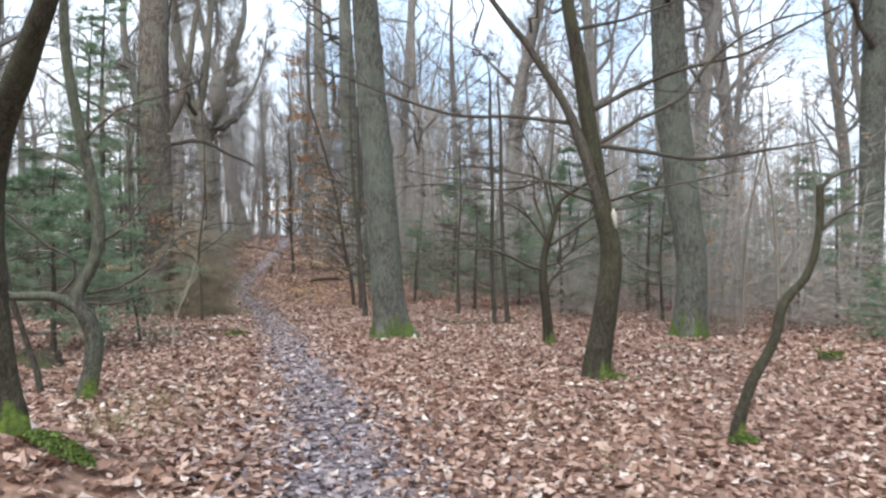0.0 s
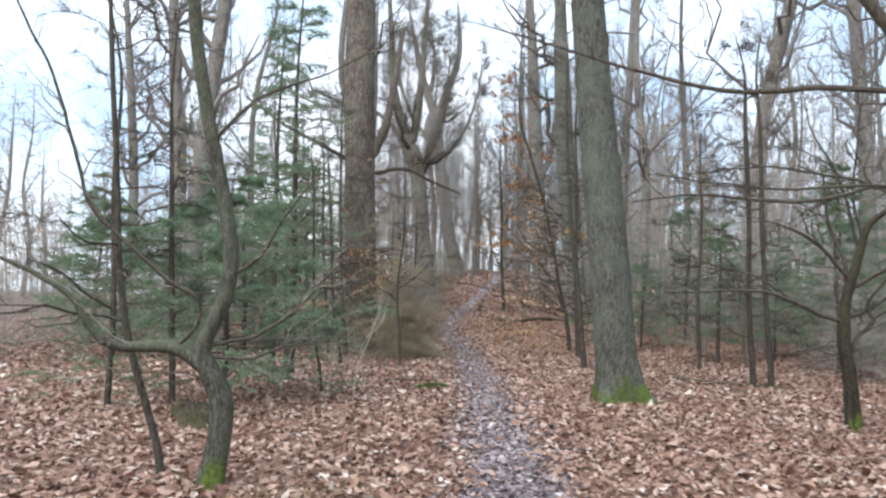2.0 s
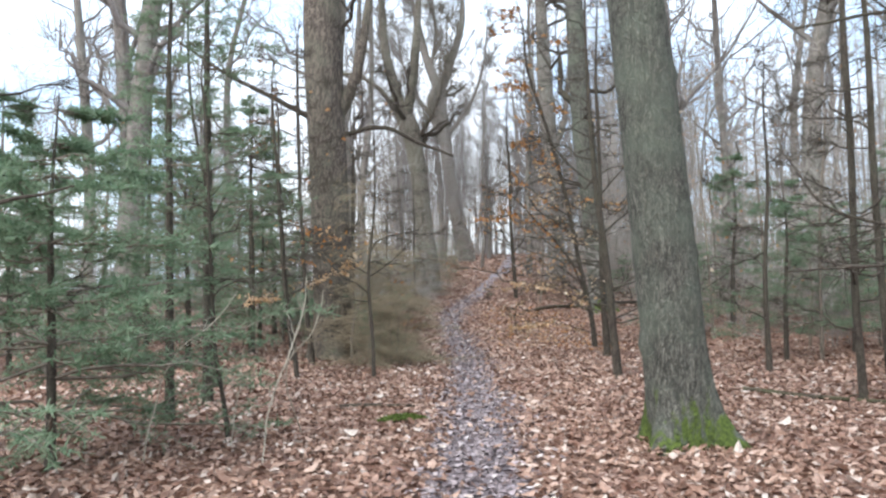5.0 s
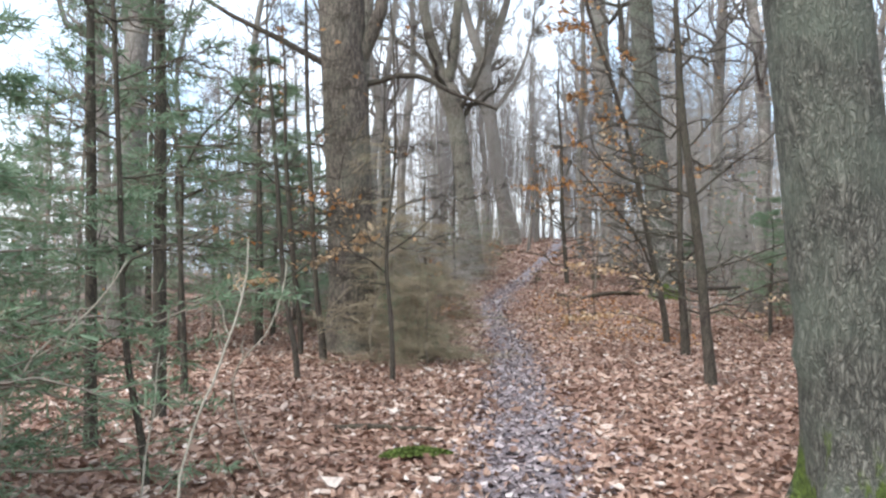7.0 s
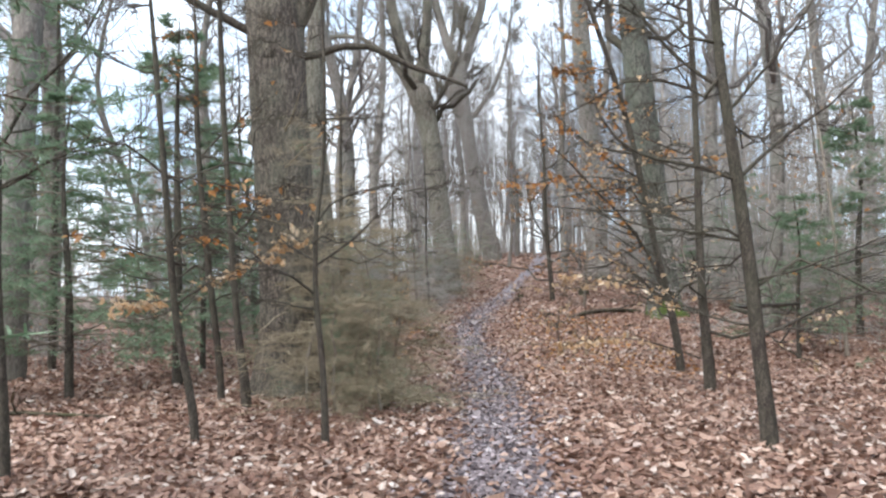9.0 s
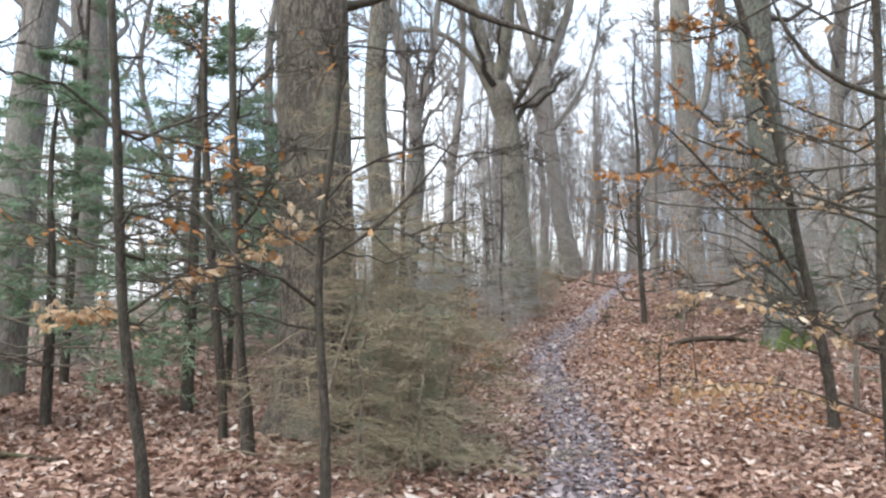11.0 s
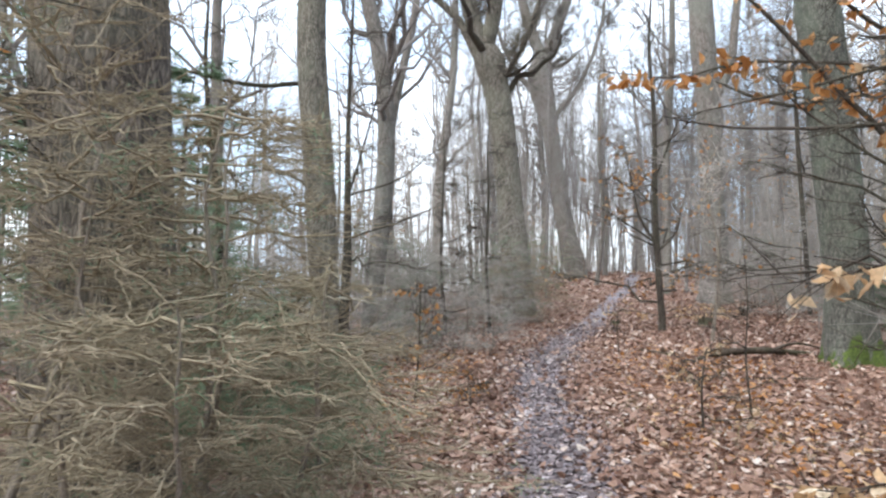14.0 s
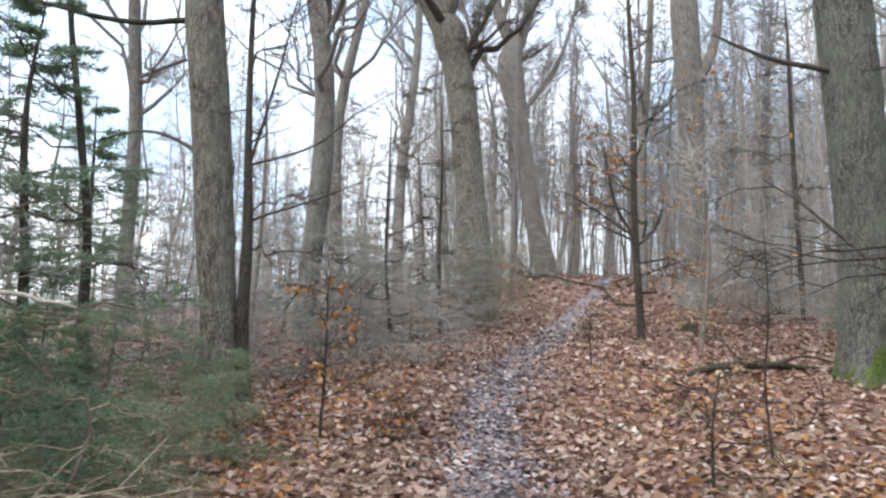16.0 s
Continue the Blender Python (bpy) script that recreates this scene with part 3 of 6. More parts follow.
tree, c, rng = big_tree("oak_tree", 4, [(-3.62, 31.83, 0.8, 0.42), (-3.64, 31.69, 2.17, 0.36), (-3.77, 31.48, 3.73, 0.36), (-3.86, 31.32, 4.9, 0.37), (-3.96, 31.17, 6.07, 0.37)],
                        21, MAT_OAK_PALE, "thick grey oak with a mossy green foot", 0.5, 10, 5.5, 5.5, 8, group=BIG_OAKS)
limb_of(tree, [(-3.7, 31.3, 5.0, 0.05), (-4.3, 31.0, 5.1, 0.04), (-5.0, 30.7, 5.25, 0.03), (-5.6, 30.4, 5.5, 0.012)], MAT_DARK_BARK, rng)
tree, c, rng = big_tree("oak_tree", 5, [(-6.98, 43.2, 1.92, 0.50), (-6.98, 42.9, 4.4, 0.40), (-7.05, 42.5, 7.8, 0.39), (-7.2, 42.1, 11.1, 0.39)],
                        23, MAT_HAZY_BARK, "tall grey-brown oak on the slope", 0.4, 12, 7.5, 5.0, 4, group=BIG_OAKS)
limb_of(tree, [(-7.1, 42.4, 8.3, 0.2), (-6.5, 42.4, 9.4, 0.16), (-6.2, 42.4, 11.5, 0.12), (-5.8, 42.4, 15, 0.06)], MAT_HAZY_BARK, rng)
tree, c, rng = big_tree("oak_tree", 6, [(-16.5, 59.6, 3.25, 0.68), (-17.1, 59.0, 6.9, 0.52), (-17.75, 58.4, 12.2, 0.48), (-18.0, 57.8, 16.8, 0.46)],
                        17.4, MAT_HAZY_BARK, "old forked oak at the top of the rise", 0.3, 5, 12.5, 5.0, 3, group=BIG_OAKS)
forked_crown(tree, rng, [
    [(-18.0, 57.8, 16.4, 0.40), (-18.9, 57.6, 18.6, 0.32), (-19.6, 57.4, 21.4, 0.26), (-20.6, 57.3, 26, 0.05)],
    [(-18.0, 57.8, 16.4, 0.40), (-17.2, 57.8, 18.6, 0.32), (-16.3, 57.8, 21.2, 0.26), (-16.4, 57.8, 26, 0.05)],
    [(-18.7, 57.6, 18.2, 0.18), (-18.3, 57.6, 20.5, 0.14), (-18.6, 57.6, 24.0, 0.04)],
    [(-17.8, 58.2, 14.0, 0.2), (-19.4, 58.0, 15.5, 0.15), (-21.0, 58.0, 18.5, 0.1), (-21.6, 58.0, 22.0, 0.03)],
    [(-17.7, 58.3, 13.0, 0.18), (-16.0, 58.3, 15.0, 0.13), (-14.8, 58.3, 18.0, 0.09), (-14.4, 58.3, 21.5, 0.03)]], MAT_HAZY_BARK, 3.0, 0.022)
tree, c, rng = big_tree("oak_tree", 7, [(-11.9, 37.9, 1.35, 0.48), (-12.14, 37.68, 4.36, 0.41), (-12.46, 37.24, 8.1, 0.38), (-12.7, 37.06, 9.3, 0.36)],
                        9.8, MAT_OAK_GREY, "forked oak with a dense shrub round its foot", 0.3, 4, 6.5, 4.0, 4, group=BIG_OAKS)
forked_crown(tree, rng, [
    [(-12.84, 37.05, 9.1, 0.29), (-13.3, 36.9, 10.9, 0.26), (-13.55, 36.8, 11.9, 0.23), (-13.9, 36.7, 16, 0.14), (-14.2, 36.6, 21, 0.03)],
    [(-12.84, 37.05, 9.1, 0.25), (-12.45, 37.0, 10.8, 0.22), (-12.3, 36.9, 11.9, 0.2), (-12.0, 36.8, 16, 0.12), (-11.7, 36.7, 21, 0.03)],
    [(-12.95, 37.0, 9.0, 0.13), (-13.7, 36.6, 10.5, 0.11), (-14.6, 36.2, 11.2, 0.09), (-16.9, 35.3, 11.3, 0.06), (-18.6, 34.5, 12.0, 0.015)],
    [(-12.7, 37.2, 8.0, 0.1), (-11.6, 37.0, 9.2, 0.08), (-10.9, 36.8, 11.0, 0.05), (-10.6, 36.6, 13.5, 0.015)]], MAT_OAK_GREY, 1.9, 0.014)
tree, c, rng = big_tree("oak_tree", 8, [(5.0, 14.59, 0.09, 0.33), (5.05, 14.56, 1.43, 0.30), (4.87, 14.52, 2.92, 0.31), (4.63, 14.48, 4.63, 0.32), (4.51, 14.42, 6.92, 0.32)],
                        20, MAT_OAK_MOSSY, "large grey oak with moss and shoots at its foot", 0.4, 14, 5.0, 5.5, 8, group=BIG_OAKS)
tree, c, rng = big_tree("oak_tree", 9, [(12.94, 21.94, 0.13, 0.37), (13.02, 21.87, 2.8, 0.35), (13.09, 21.79, 6.24, 0.34), (13.12, 21.7, 9.68, 0.33)],
                        21, MAT_OAK_MOSSY, "large brown oak with a mossy foot", 0.4, 14, 5.0, 6.0, 6, group=BIG_OAKS)


# ---- the young, crooked trees near the start ----
def young_forked_tree():
    rng = np.random.default_rng(21)
    base = [(2.01, 9.44, 0.06, 0.175), (2.12, 9.42, 0.86, 0.155), (2.2, 9.4, 1.75, 0.13), (2.07, 9.38, 2.34, 0.115), (1.92, 9.36, 3.22, 0.105), (1.75, 9.33, 4.26, 0.095), (1.61, 9.32, 5.0, 0.085)]
    tree = thing("young_oak", 2.01, 9.44, label="young forked oak with green bark and long bare boughs", category="tree")
    me, c = trunk_mesh(rng, raised(sunk(base), 9.0, 0.02, rng, 0.3), 60, 18, 0.4, 0.04, 5)
    part("trunk", me, MAT_GREEN_BARK, tree)
    tw = Mesher()
    limb_of(tree, [(2.17, 9.39, 2.0, 0.09), (1.89, 9.33, 2.78, 0.078), (1.66, 9.3, 3.41, 0.064), (1.33, 9.25, 4.0, 0.054), (0.59, 9.2, 4.99, 0.034), (-0.2, 9.1, 6.0, 0.012)], MAT_DARK_BARK, rng, 8, 0.9, 1, tw=tw)
    limb_of(tree, [(1.85, 9.36, 3.09, 0.033), (2.48, 9.3, 3.02, 0.028), (3.22, 9.25, 2.9, 0.024), (4.03, 9.2, 3.0, 0.018), (4.92, 9.15, 3.16, 0.006)], MAT_DARK_BARK, rng, 9, 0.7, 2, tw=tw)
    limb_of(tree, [(1.96, 9.35, 3.56, 0.037), (2.55, 9.4, 3.89, 0.032), (3.29, 9.45, 4.19, 0.028), (4.02, 9.5, 4.38, 0.022), (4.91, 9.5, 4.83, 0.016), (5.65, 9.5, 5.16, 0.006)], MAT_DARK_BARK, rng, 9, 0.8, 2, tw=tw)
    limb_of(tree, [(2.0, 9.36, 3.1, 0.03), (2.48, 9.2, 3.41, 0.027), (2.99, 9.1, 3.67, 0.022), (3.43, 9.0, 4.19, 0.018), (4.02, 8.9, 4.56, 0.014), (4.91, 8.8, 4.71, 0.005)], MAT_DARK_BARK, rng, 7, 0.7, 2, tw=tw)
    limb_of(tree, [(1.68, 9.32, 3.38, 0.03), (1.0, 9.3, 3.44, 0.026), (0.11, 9.25, 3.48, 0.021), (-0.63, 9.2, 3.69, 0.016), (-1.37, 9.15, 3.95, 0.011), (-2.26, 9.1, 4.24, 0.004)], MAT_DARK_BARK, rng, 7, 0.6, 1, tw=tw)
    limb_of(tree, [(1.73, 9.32, 4.6, 0.03), (2.18, 9.32, 4.7, 0.022), (2.69, 9.3, 4.85, 0.016), (3.6, 9.3, 5.2, 0.005)], MAT_DARK_BARK, rng, 6, 0.6, 1, tw=tw)
    limb_of(tree, [(2.08, 9.4, 2.3, 0.026), (1.59, 9.45, 2.5, 0.022), (1.34, 9.5, 2.62, 0.021), (1.06, 9.45, 2.52, 0.018), (0.37, 9.35, 2.49, 0.015), (-0.11, 9.25, 2.54, 0.01), (-0.65, 9.13, 2.5, 0.004)], MAT_DARK_BARK, rng, 9, 0.6, 1, tw=tw)
    limb_of(tree, [(1.34, 9.5, 2.62, 0.016), (1.17, 9.48, 2.71, 0.013), (0.9, 9.45, 2.76, 0.012), (0.47, 9.39, 2.82, 0.009), (-0.25, 9.21, 2.75, 0.003)], MAT_DARK_BARK, rng, 7, 0.5, 1, tw=tw)
    limb_of(tree, [(2.1, 9.4, 2.35, 0.022), (2.6, 9.2, 2.5, 0.016), (3.2, 9.0, 2.6, 0.01), (3.9, 8.9, 2.75, 0.004)], MAT_DARK_BARK, rng, 8, 0.6, 1, tw=tw)
    limb_of(tree, [(1.95, 9.3, 2.5, 0.02), (1.4, 9.1, 2.6, 0.014), (0.6, 9.0, 2.55, 0.01), (-0.5, 8.9, 2.7, 0.004)], MAT_DARK_BARK, rng, 8, 0.6, 1, tw=tw)
    part("twig_tangle", tw, MAT_DARK_BARK, tree)
    torn = curve([(2.24, 9.29, 2.0, 0.008), (2.225, 9.275, 2.08, 0.03), (2.21, 9.275, 2.17, 0.034), (2.2, 9.29, 2.27, 0.007)], 12)
    me = Mesher()
    me.tube(torn[:, :3], torn[:, 3:] * (1 + rng.normal(0, 0.15, (12, 7))), 7)
    part("torn_wood", me, MAT_PALE_TWIG, tree, "pale torn wood at the fork")


def umbrella_tree():
    """Small tree whose boughs all spread from one point at chest height."""
    rng = np.random.default_rng(22)
    base = [(1.89, 12.85, 0.08, 0.092), (1.85, 12.8, 0.67, 0.083), (1.77, 12.73, 1.36, 0.075), (1.8, 12.71, 1.75, 0.065), (1.89, 12.71, 2.06, 0.055), (1.97, 12.71, 2.37, 0.05), (2.06, 12.72, 2.64, 0.04), (2.4, 12.79, 2.91, 0.032), (2.85, 12.89, 3.11, 0.023), (3.3, 12.98, 3.35, 0.008)]
    tree = thing("small_oak", 1.89, 12.85, label="small spreading tree with bare dark boughs", category="tree")
    me, c = trunk_mesh(rng, sunk(base), 50, 12, 0.3, 0.05)
    part("trunk", me, MAT_GREEN_BARK, tree)
    tw = Mesher()
    for pts in (
            [(1.77, 12.72, 1.45, 0.035), (1.51, 12.6, 1.51, 0.03), (1.21, 12.45, 1.66, 0.027), (0.91, 12.3, 1.77, 0.023), (0.39, 12.1, 1.8, 0.016), (-0.36, 11.9, 1.75, 0.005)],
            [(1.82, 12.72, 1.8, 0.031), (1.8, 12.8, 2.21, 0.028), (1.67, 12.9, 2.59, 0.023), (1.65, 13.0, 3.13, 0.015), (1.59, 13.1, 3.6, 0.005)],
            [(1.82, 12.7, 2.0, 0.028), (1.43, 12.57, 2.42, 0.021), (1.13, 12.48, 2.58, 0.015), (0.7, 12.37, 2.72, 0.005)],
            [(1.84, 12.72, 1.85, 0.029), (2.25, 12.6, 2.14, 0.025), (2.7, 12.5, 2.42, 0.02), (3.14, 12.4, 2.53, 0.013), (3.7, 12.3, 2.63, 0.004)],
            [(1.79, 12.73, 1.5, 0.03), (2.06, 12.85, 1.6, 0.026), (2.33, 13.0, 1.8, 0.022), (2.7, 13.15, 2.07, 0.02), (3.13, 13.3, 2.27, 0.014), (3.7, 13.5, 2.48, 0.004)],
            [(1.82, 12.77, 1.0, 0.028), (1.95, 12.78, 1.29, 0.025), (2.12, 12.81, 1.45, 0.024), (2.03, 12.78, 1.64, 0.02), (2.18, 12.7, 1.91, 0.015), (2.45, 12.6, 2.25, 0.005)],
            [(2.1, 12.8, 1.5, 0.02), (2.47, 12.95, 1.68, 0.016), (2.92, 13.1, 1.77, 0.012), (3.52, 13.3, 1.74, 0.004)],
            [(1.99, 12.7, 2.5, 0.021), (1.89, 12.65, 2.98, 0.017), (1.92, 12.61, 3.67, 0.012), (1.99, 12.59, 4.3, 0.004)],
            [(1.95, 12.69, 2.3, 0.021), (1.65, 12.5, 3.28, 0.016), (1.39, 12.4, 3.74, 0.011), (1.25, 12.3, 4.3, 0.004)],
            [(1.21, 12.45, 1.66, 0.017), (0.76, 12.4, 1.96, 0.013), (-0.06, 12.3, 2.25, 0.009), (-0.3, 12.3, 2.6, 0.003)]):
        limb_of(tree, pts, MAT_DARK_BARK, rng, 9, 0.7, 2, "bough", 6, tw, 0.7)
    part("twig_tangle", tw, MAT_DARK_BARK, tree)


def crooked_stem():
    rng = np.random.default_rng(23)
    base = [(2.46, 6.04, 0.04, 0.054), (2.56, 6.03, 0.48, 0.047), (2.79, 6.01, 0.96, 0.043), (2.84, 6.01, 1.19, 0.043), (3.03, 6.0, 1.43, 0.036), (3.14, 5.99, 1.85, 0.032), (3.14, 5.98, 2.2, 0.034)]
    tree = thing("crooked_sapling", 2.46, 6.04, label="crooked broken-topped stem with green moss at its foot", category="sapling")
    me, c = trunk_mesh(rng, sunk(base), 44, 12, 0.7, 0.07, 0)
    part("trunk", me, MAT_GREEN_BARK, tree)
    tw = Mesher()
    limb_of(tree, [(3.14, 5.99, 2.15, 0.024), (3.21, 5.98, 2.23, 0.017), (3.42, 5.98, 2.33, 0.008), (3.6, 5.95, 2.36, 0.003)], MAT_DARK_BARK, rng, 3, 0.3, 1, tw=tw)
    limb_of(tree, [(3.15, 5.99, 1.82, 0.02), (3.38, 5.99, 2.0, 0.013), (3.61, 5.99, 2.14, 0.006), (3.9, 5.95, 2.25, 0.003)], MAT_DARK_BARK, rng, 4, 0.4, 1, tw=tw)
    part("twig_tangle", tw, MAT_DARK_BARK, tree)


def bent_tree():
    rng = np.random.default_rng(24)
    base = [(-3.81, 7.74, 0.04, 0.105), (-3.75, 7.73, 0.43, 0.096), (-3.74, 7.72, 0.76, 0.098), (-3.83, 7.67, 1.0, 0.088), (-3.89, 7.65, 1.12, 0.076), (-3.84, 7.65, 1.29, 0.066), (-3.74, 7.67, 1.49, 0.065), (-3.67, 7.67, 1.9, 0.063), (-3.72, 7.63, 2.31, 0.058), (-3.82, 7.56, 2.84, 0.054), (-3.94, 7.46, 3.65, 0.05)]
    tree = thing("bent_oak", -3.81, 7.74, label="bent young oak with an elbowed bough and green mossy bark", category="tree")
    me, c = trunk_mesh(rng, raised(sunk(base), 7.5, 0.012, rng, 0.2), 80, 16, 0.35, 0.05, 4)
    part("trunk", me, MAT_BENT_BARK, tree)
    tw = Mesher()
    limb_of(tree, [(-3.85, 7.66, 1.03, 0.075), (-4.05, 7.57, 1.17, 0.055), (-4.35, 7.45, 1.18, 0.045), (-4.56, 7.37, 1.22, 0.037), (-4.81, 7.25, 1.54, 0.025), (-5.0, 7.16, 1.69, 0.019), (-5.39, 7.0, 1.86, 0.013), (-5.75, 6.9, 1.95, 0.004)], MAT_BENT_BARK, rng, 9, 0.6, 2, "bough", tw=tw)
    limb_of(tree, [(-4.05, 7.57, 1.19, 0.02), (-3.93, 7.61, 1.36, 0.018), (-3.93, 7.6, 1.57, 0.018), (-4.09, 7.52, 1.68, 0.017), (-4.47, 7.35, 2.0, 0.016), (-4.67, 7.26, 2.23, 0.015), (-4.79, 7.18, 2.72, 0.014), (-4.91, 7.11, 3.16, 0.012), (-5.1, 7.0, 3.61, 0.01), (-5.4, 6.8, 4.4, 0.003)], MAT_DARK_BARK, rng, 9, 0.6, 1, "bough", tw=tw)
    limb_of(tree, [(-3.8, 7.68, 1.2, 0.019), (-3.48, 7.79, 1.28, 0.016), (-3.17, 7.89, 1.51, 0.013), (-2.91, 7.98, 1.81, 0.009), (-2.55, 8.08, 1.92, 0.003)], MAT_DARK_BARK, rng, 9, 0.5, 2, "bough", tw=tw)
    limb_of(tree, [(-3.8, 7.69, 1.1, 0.018), (-3.55, 7.77, 1.08, 0.013), (-3.25, 7.88, 1.18, 0.008), (-2.9, 8.0, 1.25, 0.003)], MAT_DARK_BARK, rng, 6, 0.4, 1, "bough", tw=tw)
    limb_of(tree, [(-3.7, 7.67, 1.72, 0.017), (-3.45, 7.76, 1.93, 0.014), (-3.3, 7.8, 2.18, 0.009), (-3.1, 7.9, 2.5, 0.003)], MAT_DARK_BARK, rng, 6, 0.4, 1, "bough", tw=tw)
    limb_of(tree, [(-3.72, 7.6, 2.3, 0.016), (-4.0, 7.8, 2.6, 0.012), (-4.5, 8.1, 2.8, 0.008), (-5.1, 8.4, 3.1, 0.003)], MAT_DARK_BARK, rng, 8, 0.5, 2, "bough", tw=tw)
    limb_of(tree, [(-3.8, 7.55, 2.8, 0.016), (-3.4, 7.7, 3.2, 0.012), (-3.0, 7.9, 3.4, 0.008), (-2.4, 8.1, 3.8, 0.003)], MAT_DARK_BARK, rng, 8, 0.5, 2, "bough", tw=tw)
    part("twig_tangle", tw, MAT_TWIG, tree)


def near_trunk():
    rng = np.random.default_rng(25)
    base = [(-2.68, 4.48, 0.38, 0.1), (-2.73, 4.47, 0.87, 0.084), (-2.78, 4.45, 1.39, 0.079), (-2.8, 4.44, 1.92, 0.079), (-2.7, 4.32, 2.24, 0.088), (-2.46, 4.14, 2.61, 0.08), (-2.24, 3.99, 2.95, 0.062)]
    tree = thing("young_oak", -2.68, 4.48, label="leaning young oak with algae-green bark and a knotty bend", category="tree")
    me, c = trunk_mesh(rng, raised(sunk(base), 8.5, 0.02, rng, 0.3), 60, 18, 0.5, 0.05, 6)
    part("trunk", me, MAT_GREEN_BARK, tree)
    tw = Mesher()
    limb_of(tree, [(-2.77, 4.42, 2.2, 0.06), (-3.05, 4.35, 2.7, 0.05), (-3.4, 4.3, 3.5, 0.04), (-3.7, 4.2, 4.8, 0.015)], MAT_GREEN_BARK, rng, 6, 0.8, 2, tw=tw)
    part("twig_tangle", tw, MAT_DARK_BARK, tree)


young_forked_tree()
umbrella_tree()
crooked_stem()
bent_tree()
near_trunk()


# ---- saplings ----
def boughs_on(tree, seed, lines, mat, leaves=0, leaf_mat=None, leaf_size=0.085, twigs=6, length=0.5):
    """Long boughs of a sapling, each a part; leaves on each where asked."""
    rng = np.random.default_rng(seed)
    tw, tips = Mesher(), []
    for pts in lines:
        limb_of(tree, [(a, b, c, r * 0.72) for a, b, c, r in pts], mat, rng, twigs, length, 1, "bough", 6, tw, 0.5, tips)
        tips.append(curve(pts, 30)[8:, :3])
    fuzz(tw, rng, tips, 3, 0.22, 0.0038)
    part("twig_tangle", tw, mat, tree)
    if leaves:
        allp = np.concatenate(tips)
        at = allp[rng.integers(0, len(allp), leaves)] + rng.normal(0, 0.02, (leaves, 3))
        at[:, 2] -= 0.04
        lf = Mesher()
        lf.cards(leaf_cards(rng, at, leaf_size, 0.45, -0.6), 6, LEAF_FACES)
        part("foliage", lf, leaf_mat, tree, "dry leaves hanging in a row", False)


def sapling(name, seed, pts, top, mat, label, sides=8, count=14, length=1.0, first=0.8, depth=2, leaves=0, leaf_mat=None, leaf_size=0.075, aim=None, flat=0.35, leaf_first=0.0, leaf_last=99.0):
    """A slim stem with level side branches; leaves > 0 hangs dry leaves on them."""
    rng = np.random.default_rng(seed)
    x, y, z, r = pts[0]
    tree = thing(name, x, y, label=label, category="sapling", group="saplings")
    full = sunk(pts, 0.08)
    if top > pts[-1][2] + 0.3:
        full = raised(full, top, 0.006, rng, 0.12)
    me, c = trunk_mesh(rng, full, 36, sides, 0.15, 0.05)
    part("stem", me, mat, tree)
    tw, tips = Mesher(), []
    hgt = c[-1, 2] - c[0, 2]
    for i in range(count):
        zz = c[0, 2] + first + (hgt * 0.97 - first) * ((i + rng.uniform()) / count)
        k = int(np.clip(np.searchsorted(c[:, 2], zz), 1, len(c) - 2))
        a = rng.uniform(0, 6.283) if aim is None or rng.uniform() < 0.35 else aim + rng.normal(0, 0.5)
        ln = length * 1.45 * rng.uniform(0.55, 1.2) * (1.1 - 0.7 * (zz - c[0, 2]) / hgt)
        p, rr = branch(rng, c[k, :3], (math.cos(a), math.sin(a), rng.uniform(-0.05, 0.7)), ln, max(0.007, min(c[k, 3] * 0.5, ln * 0.012)), rng.uniform(-0.1, 0.1), 0.2, 8)
        me = Mesher()
        me.tube(p, rr, 5)
        part("branch", me, mat, tree)
        keep = []
        spray(tw, rng, p, np.maximum(rr, 0.006), 7, ln * 0.45, depth, (0.4, 0.9), 0.05, 3, 0.14, 0.12, 5, flat, keep)
        if leaf_first <= zz - c[0, 2] <= leaf_last:
            tips.extend(keep + [p[3:]])
    if tips:
        fuzz(tw, rng, [q for q in tips if len(q) > 1], 2, 0.3, 0.004)
    part("twig_tangle", tw, mat, tree)
    if leaves and tips:
        pts_all = np.concatenate(tips)
        at = pts_all[rng.integers(0, len(pts_all), leaves)] + rng.normal(0, 0.018, (leaves, 3))
        at[:, 2] -= 0.02
        lf = Mesher()
        lf.cards(leaf_cards(rng, at, leaf_size, 0.5, -0.3), 6, LEAF_FACES)
        part("foliage", lf, leaf_mat or MAT_BEECH, tree, "dry orange-brown leaves still hanging", False)
    return tree


DARK_SAP = "slim dark sapling with bare level branches"
BEECH_SAP = "slim beech sapling with a few dry leaves"
trio_a = sapling("sapling", 31, [(-2.01, 18.7, 0.11, 0.075), (-2.06, 18.66, 0.86, 0.064), (-2.12, 18.6, 1.73, 0.061), (-2.22, 18.5, 2.71, 0.055), (-2.3, 18.43, 3.45, 0.046), (-2.34, 18.38, 4.19, 0.036), (-2.36, 18.33, 4.69, 0.03)], 7.5, MAT_DARK_BARK,
        "dark young tree with many level bare branches", 12, 20, 1.3, 0.8, 2, 60, MAT_PALE_BEECH, 0.06)
trio_b = sapling("beech_sapling", 32, [(-2.5, 22.1, 0.15, 0.075), (-2.56, 22.0, 1.62, 0.055), (-2.56, 21.9, 3.38, 0.045), (-2.58, 21.8, 5.14, 0.038), (-2.6, 21.75, 6.02, 0.033)], 8, MAT_DARK_BARK,
        "beech sapling with pale dry leaves on low branches", 10, 22, 1.3, 0.5, 2, 300, MAT_PALE_BEECH, 0.08, aim=3.4, leaf_last=3.2)
